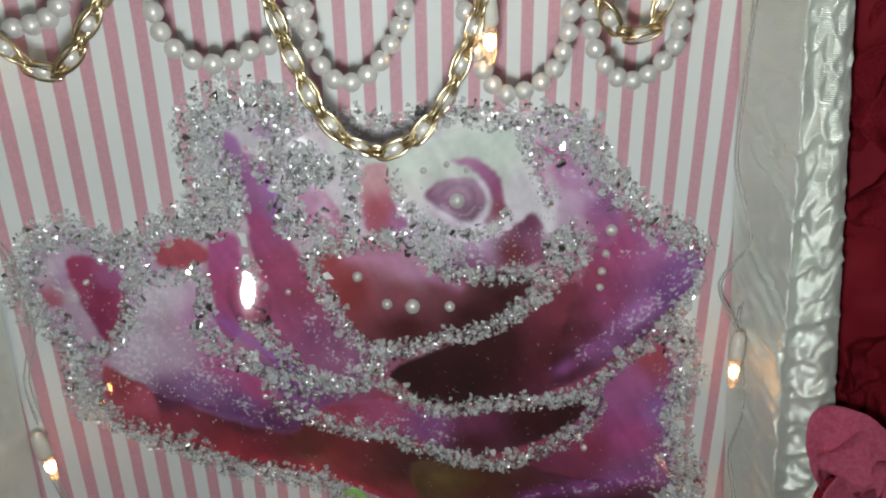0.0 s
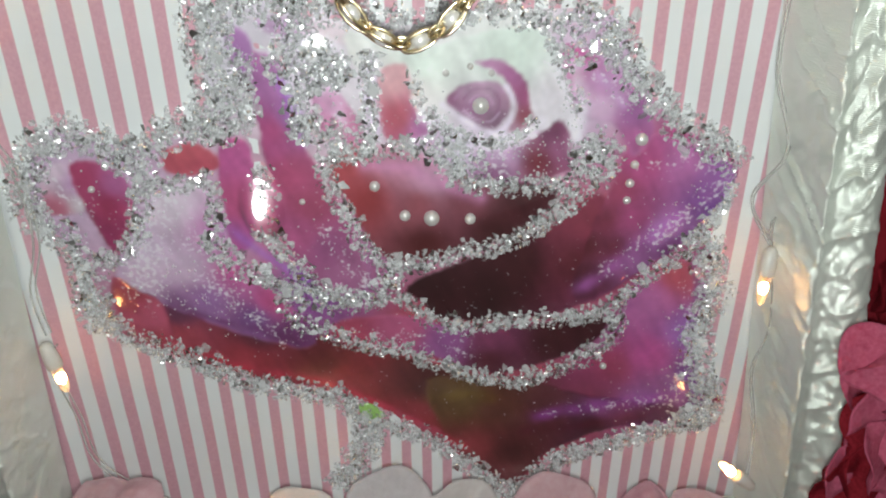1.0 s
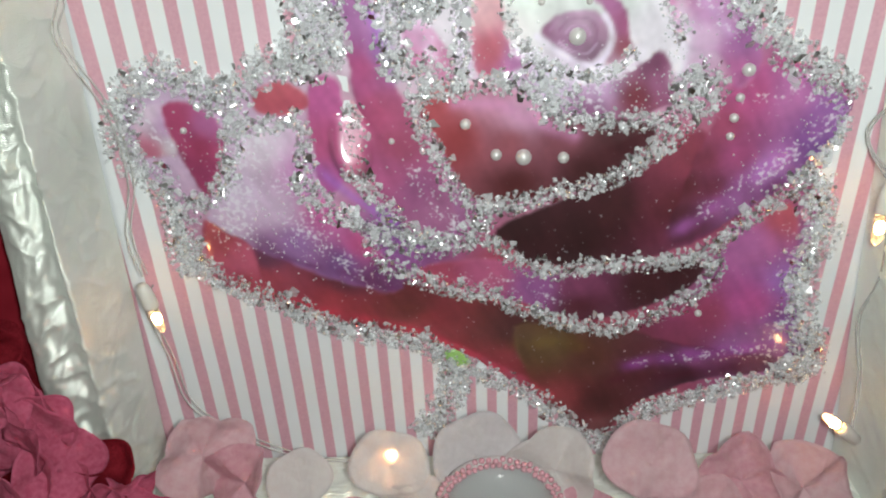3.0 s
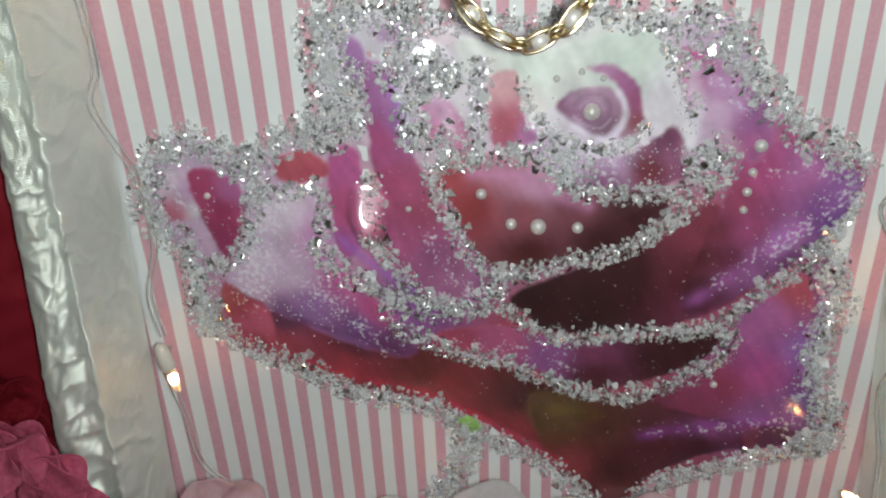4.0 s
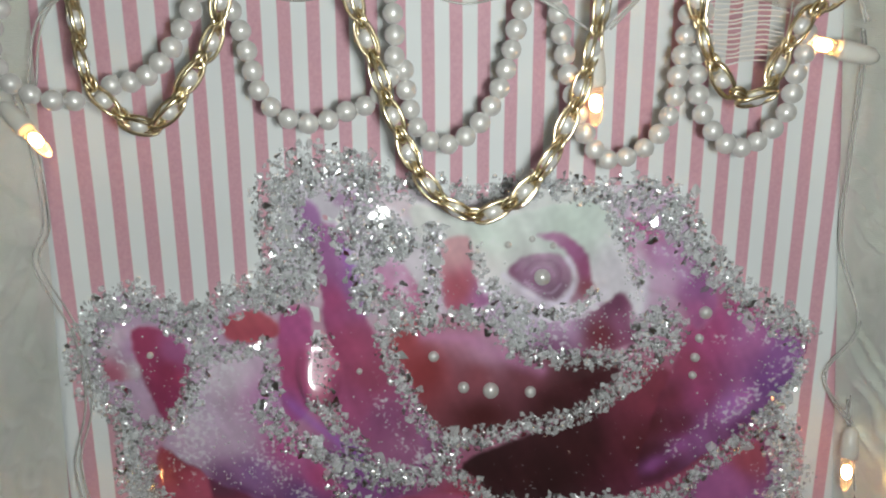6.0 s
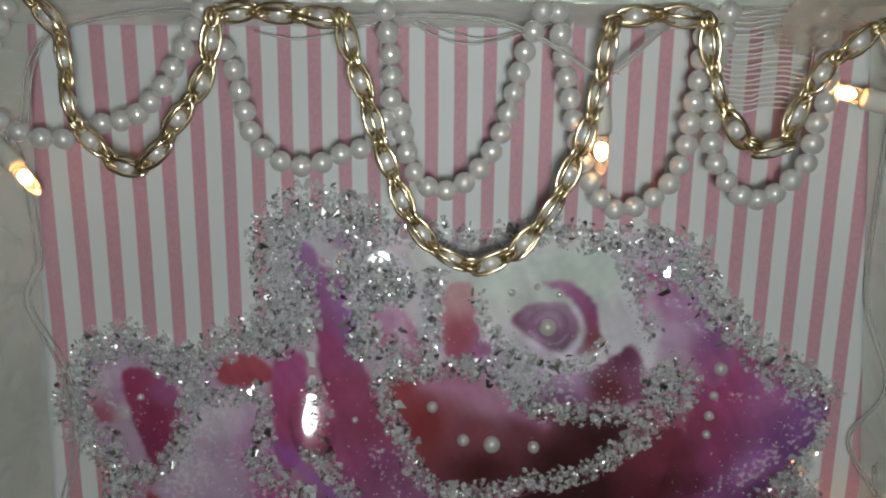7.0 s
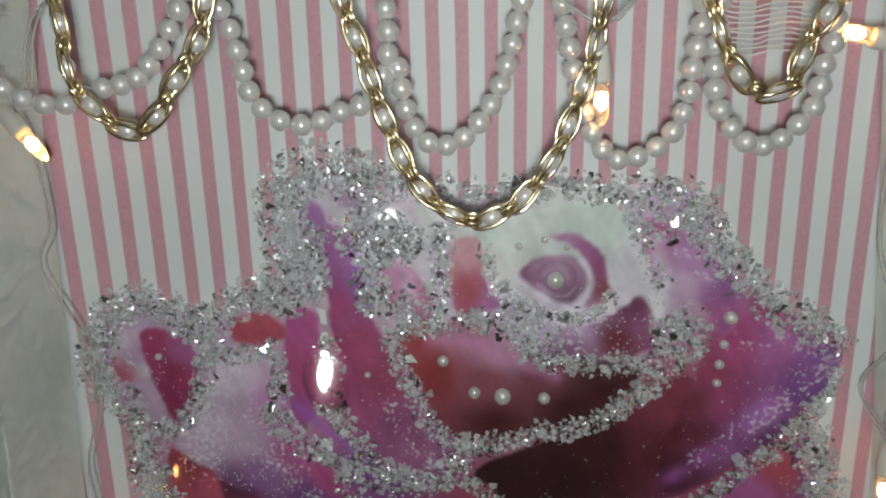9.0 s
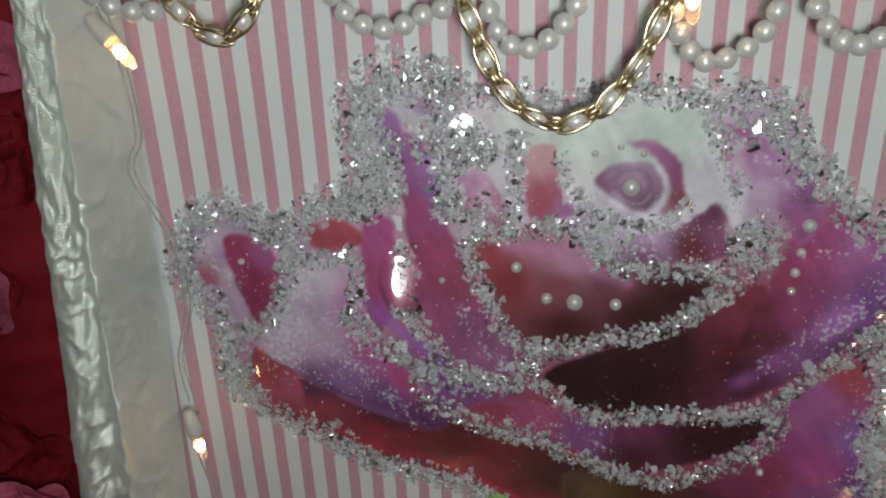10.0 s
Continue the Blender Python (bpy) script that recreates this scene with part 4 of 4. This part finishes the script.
for mat, x, y, z, size, rx, ry, rz, label, k in (
    (WHITECLOTH, -65, -40, 37, 29, -38, 5, 0, "round peach-white cloth petal leaning back in the box", 0),
    (WHITECLOTH, -29, -42, 46, 34, -36, 0, 0, "round white cloth petal in front of a lit bulb", 1),
    (GREYCLOTH, 4, -38, 47, 39, -40, 12, 0, "greyish sheer cloth petal behind the brooch", 0),
    (WHITECLOTH, 33, -40, 41, 34, -38, -25, 8, "folded white cloth petal beside the brooch", 2),
    (PALEPINK, 68, -43, 47, 39, -38, 8, 0, "large pale pink cloth petal leaning back in the box", 1),
    (MIDPINK, 103, -41, 36, 32, -36, -30, 6, "creased pink cloth petal leaning back in the box", 3),
    (PALEPINK, 125, -44, 35, 36, -34, 35, -10, "pale pink cloth petal leaning on the lining", 2),
    (PALEPINK, -101, -38, 49, 36, -20, 40, 20, "crumpled pale pink cloth petal at the lining", 3),
    (MIDPINK, -85, -44, 40, 32, -32, -30, -10, "creased pink cloth petal at the lining", 2),
    (WHITECLOTH, -84, -56, 24, 34, -42, 0, 0, "white cloth petal lying on others", 1),
    (PALEPINK, -46, -54, 22, 34, -42, 10, 0, "pale pink cloth petal lying low in the box", 0),
    (WHITECLOTH, -16, -50, 26, 34, -42, -10, 0, "white cloth petal lying low beside the brooch", 2),
    (MIDPINK, 45, -52, 24, 36, -42, 20, 0, "pink cloth petal lying low in the box", 1),
    (PALEPINK, 86, -54, 24, 38, -42, -15, 0, "pale pink cloth petal lying low in the box", 3),
    (MIDPINK, 112, -56, 20, 38, -42, 25, 0, "pink cloth petal lying low by the lining", 0),
    (PALEPINK, -64, -58, 12, 38, -44, 15, 0, "pale pink cloth petal at the bottom of the box", 2),
    (PALEPINK, 66, -60, 10, 40, -44, -20, 0, "pale pink cloth petal at the bottom of the box", 1),
):
    loose_petal(mat, x, y, z, size, rx, ry, rz, label, k)

wreath = thing("petal_garland", "thick crimson and rose cloth petal garland round the box rim", "petal garland", at=(0.01, 0.0, -0.02))
corners = [Vector(RIM[k]) for k in ("tl", "tr", "br", "bl")]
middle = sum(corners, Vector((0, 0))) / 4
loop = []
for i in range(4):
    a, b = corners[i], corners[(i + 1) % 4]
    for k in range(10):
        loop.append(a.lerp(b, k / 10))


def wreath_core(u, v):
    f = u * 40
    i = int(f) % 40
    p = loop[i].lerp(loop[(i + 1) % 40], f - int(f))
    out = (p - middle).normalized()
    a = v * 2 * math.pi
    c = p + out * (0.037 + 0.014 * max(0.0, out.y))
    fold = noise.noise(Vector((u * 46 + math.cos(a), math.sin(a) * 1.6, 2)))
    r = 0.036 * (1 + 0.16 * (0.4 - abs(fold) * 2) + 0.07 * noise.noise(Vector((u * 130, v * 7, 5))))
    return (c.x + out.x * r * math.cos(a), 0.012 + r * 0.8 * math.sin(a), c.y + out.y * r * math.cos(a))


part("garland_core", sheet(wreath_core, 420, 48, CRIMSON, True), wreath, "crimson cloth core")
for k in range(220):
    f = rng.choices((rng.uniform(0, 10), rng.uniform(10, 20), rng.uniform(20, 30), rng.uniform(30, 40)), (10, 38, 12, 40))[0]
    i = int(f) % 40
    p = loop[i].lerp(loop[(i + 1) % 40], f - int(f))
    out = (p - middle).normalized()
    low = max(0, min(1, (0.12 - p.y) / 0.12))
    away = rng.uniform(0.012, 0.045) if k % 2 else rng.uniform(0.03, 0.09)
    c = p + out * away
    y = -0.022 - 0.022 * rng.random() - 0.020 * low + 0.030 * abs(away - 0.04) / 0.04
    mat = ROSEPINK if rng.random() < 0.08 + 0.62 * low else CRIMSON
    size = rng.uniform(0.024, 0.040)
    m = pose(c.x, y, c.y, rng.uniform(-40, 40), rng.uniform(0, 360), rng.uniform(-45, 45)) @ Matrix.Scale(size, 4)
    part("cloth_petal", PETAL_KINDS[mat.name][rng.randrange(4)], wreath, "", m)

for a, b, out, n in (((-127, 124), (-95, 43), Vector((-1, -0.35)), 32), ((142, 137), (136, 40), Vector((1, -0.25)), 30), ((-82, 48), (-60, 10), Vector((-0.6, -1)), 8), ((139, 48), (100, 0), Vector((0.5, -1)), 8)):
    for k in range(n):
        p = Vector(a).lerp(Vector(b), rng.random()) + out * rng.uniform(19, 48)
        m = pose(p.x / 1000, -rng.uniform(0.056, 0.078), p.y / 1000, rng.uniform(-30, 30), rng.uniform(0, 360), rng.uniform(-40, 40)) @ Matrix.Scale(rng.uniform(0.026, 0.040), 4)
        part("cloth_petal", PETAL_KINDS[(ROSEPINK if rng.random() < 0.8 else CRIMSON).name][rng.randrange(4)], wreath, "", m)

# ---------------------------------------------------------------- brooch
BX, BZ = 0.012, 0.034
brooch = thing("brooch", "oval clear glass cabochon brooch with a pink beaded rim", "brooch", at=(BX, -0.052, BZ))
bm = bmesh.new()
bmesh.ops.create_uvsphere(bm, u_segments=40, v_segments=20, radius=1)
for v in bm.verts:
    v.co = Vector((BX + v.co.x * 0.0198, -0.052 + (v.co.y * 0.009 if v.co.y < 0 else v.co.y * 0.002), BZ + v.co.z * 0.0222))
part("cabochon", mesh_of(bm, GLASS), brooch, "clear domed glass")
part("setting", sheet(lambda u, v: (BX + 0.0235 * v * math.cos(u * 6.2832), -0.0495 - 0.001 * v, BZ + 0.0258 * v * math.sin(u * 6.2832)), 40, 5, WHITECLOTH, True, 0.001), brooch, "pale backing plate")
PINKBEAD = ball(0.0011, BEADPINK, 10, 6)
for k in range(58):
    a = k * 2 * math.pi / 58
    for rr, off in ((1.0, 0.0), (0.90, 0.5)):
        aa = a + off * 2 * math.pi / 58
        part("bead", PINKBEAD, brooch, "", Matrix.Translation((BX + 0.0232 * rr * math.cos(aa), -0.0525 + rng.uniform(-0.0008, 0.0008), BZ + 0.0256 * rr * math.sin(aa))))
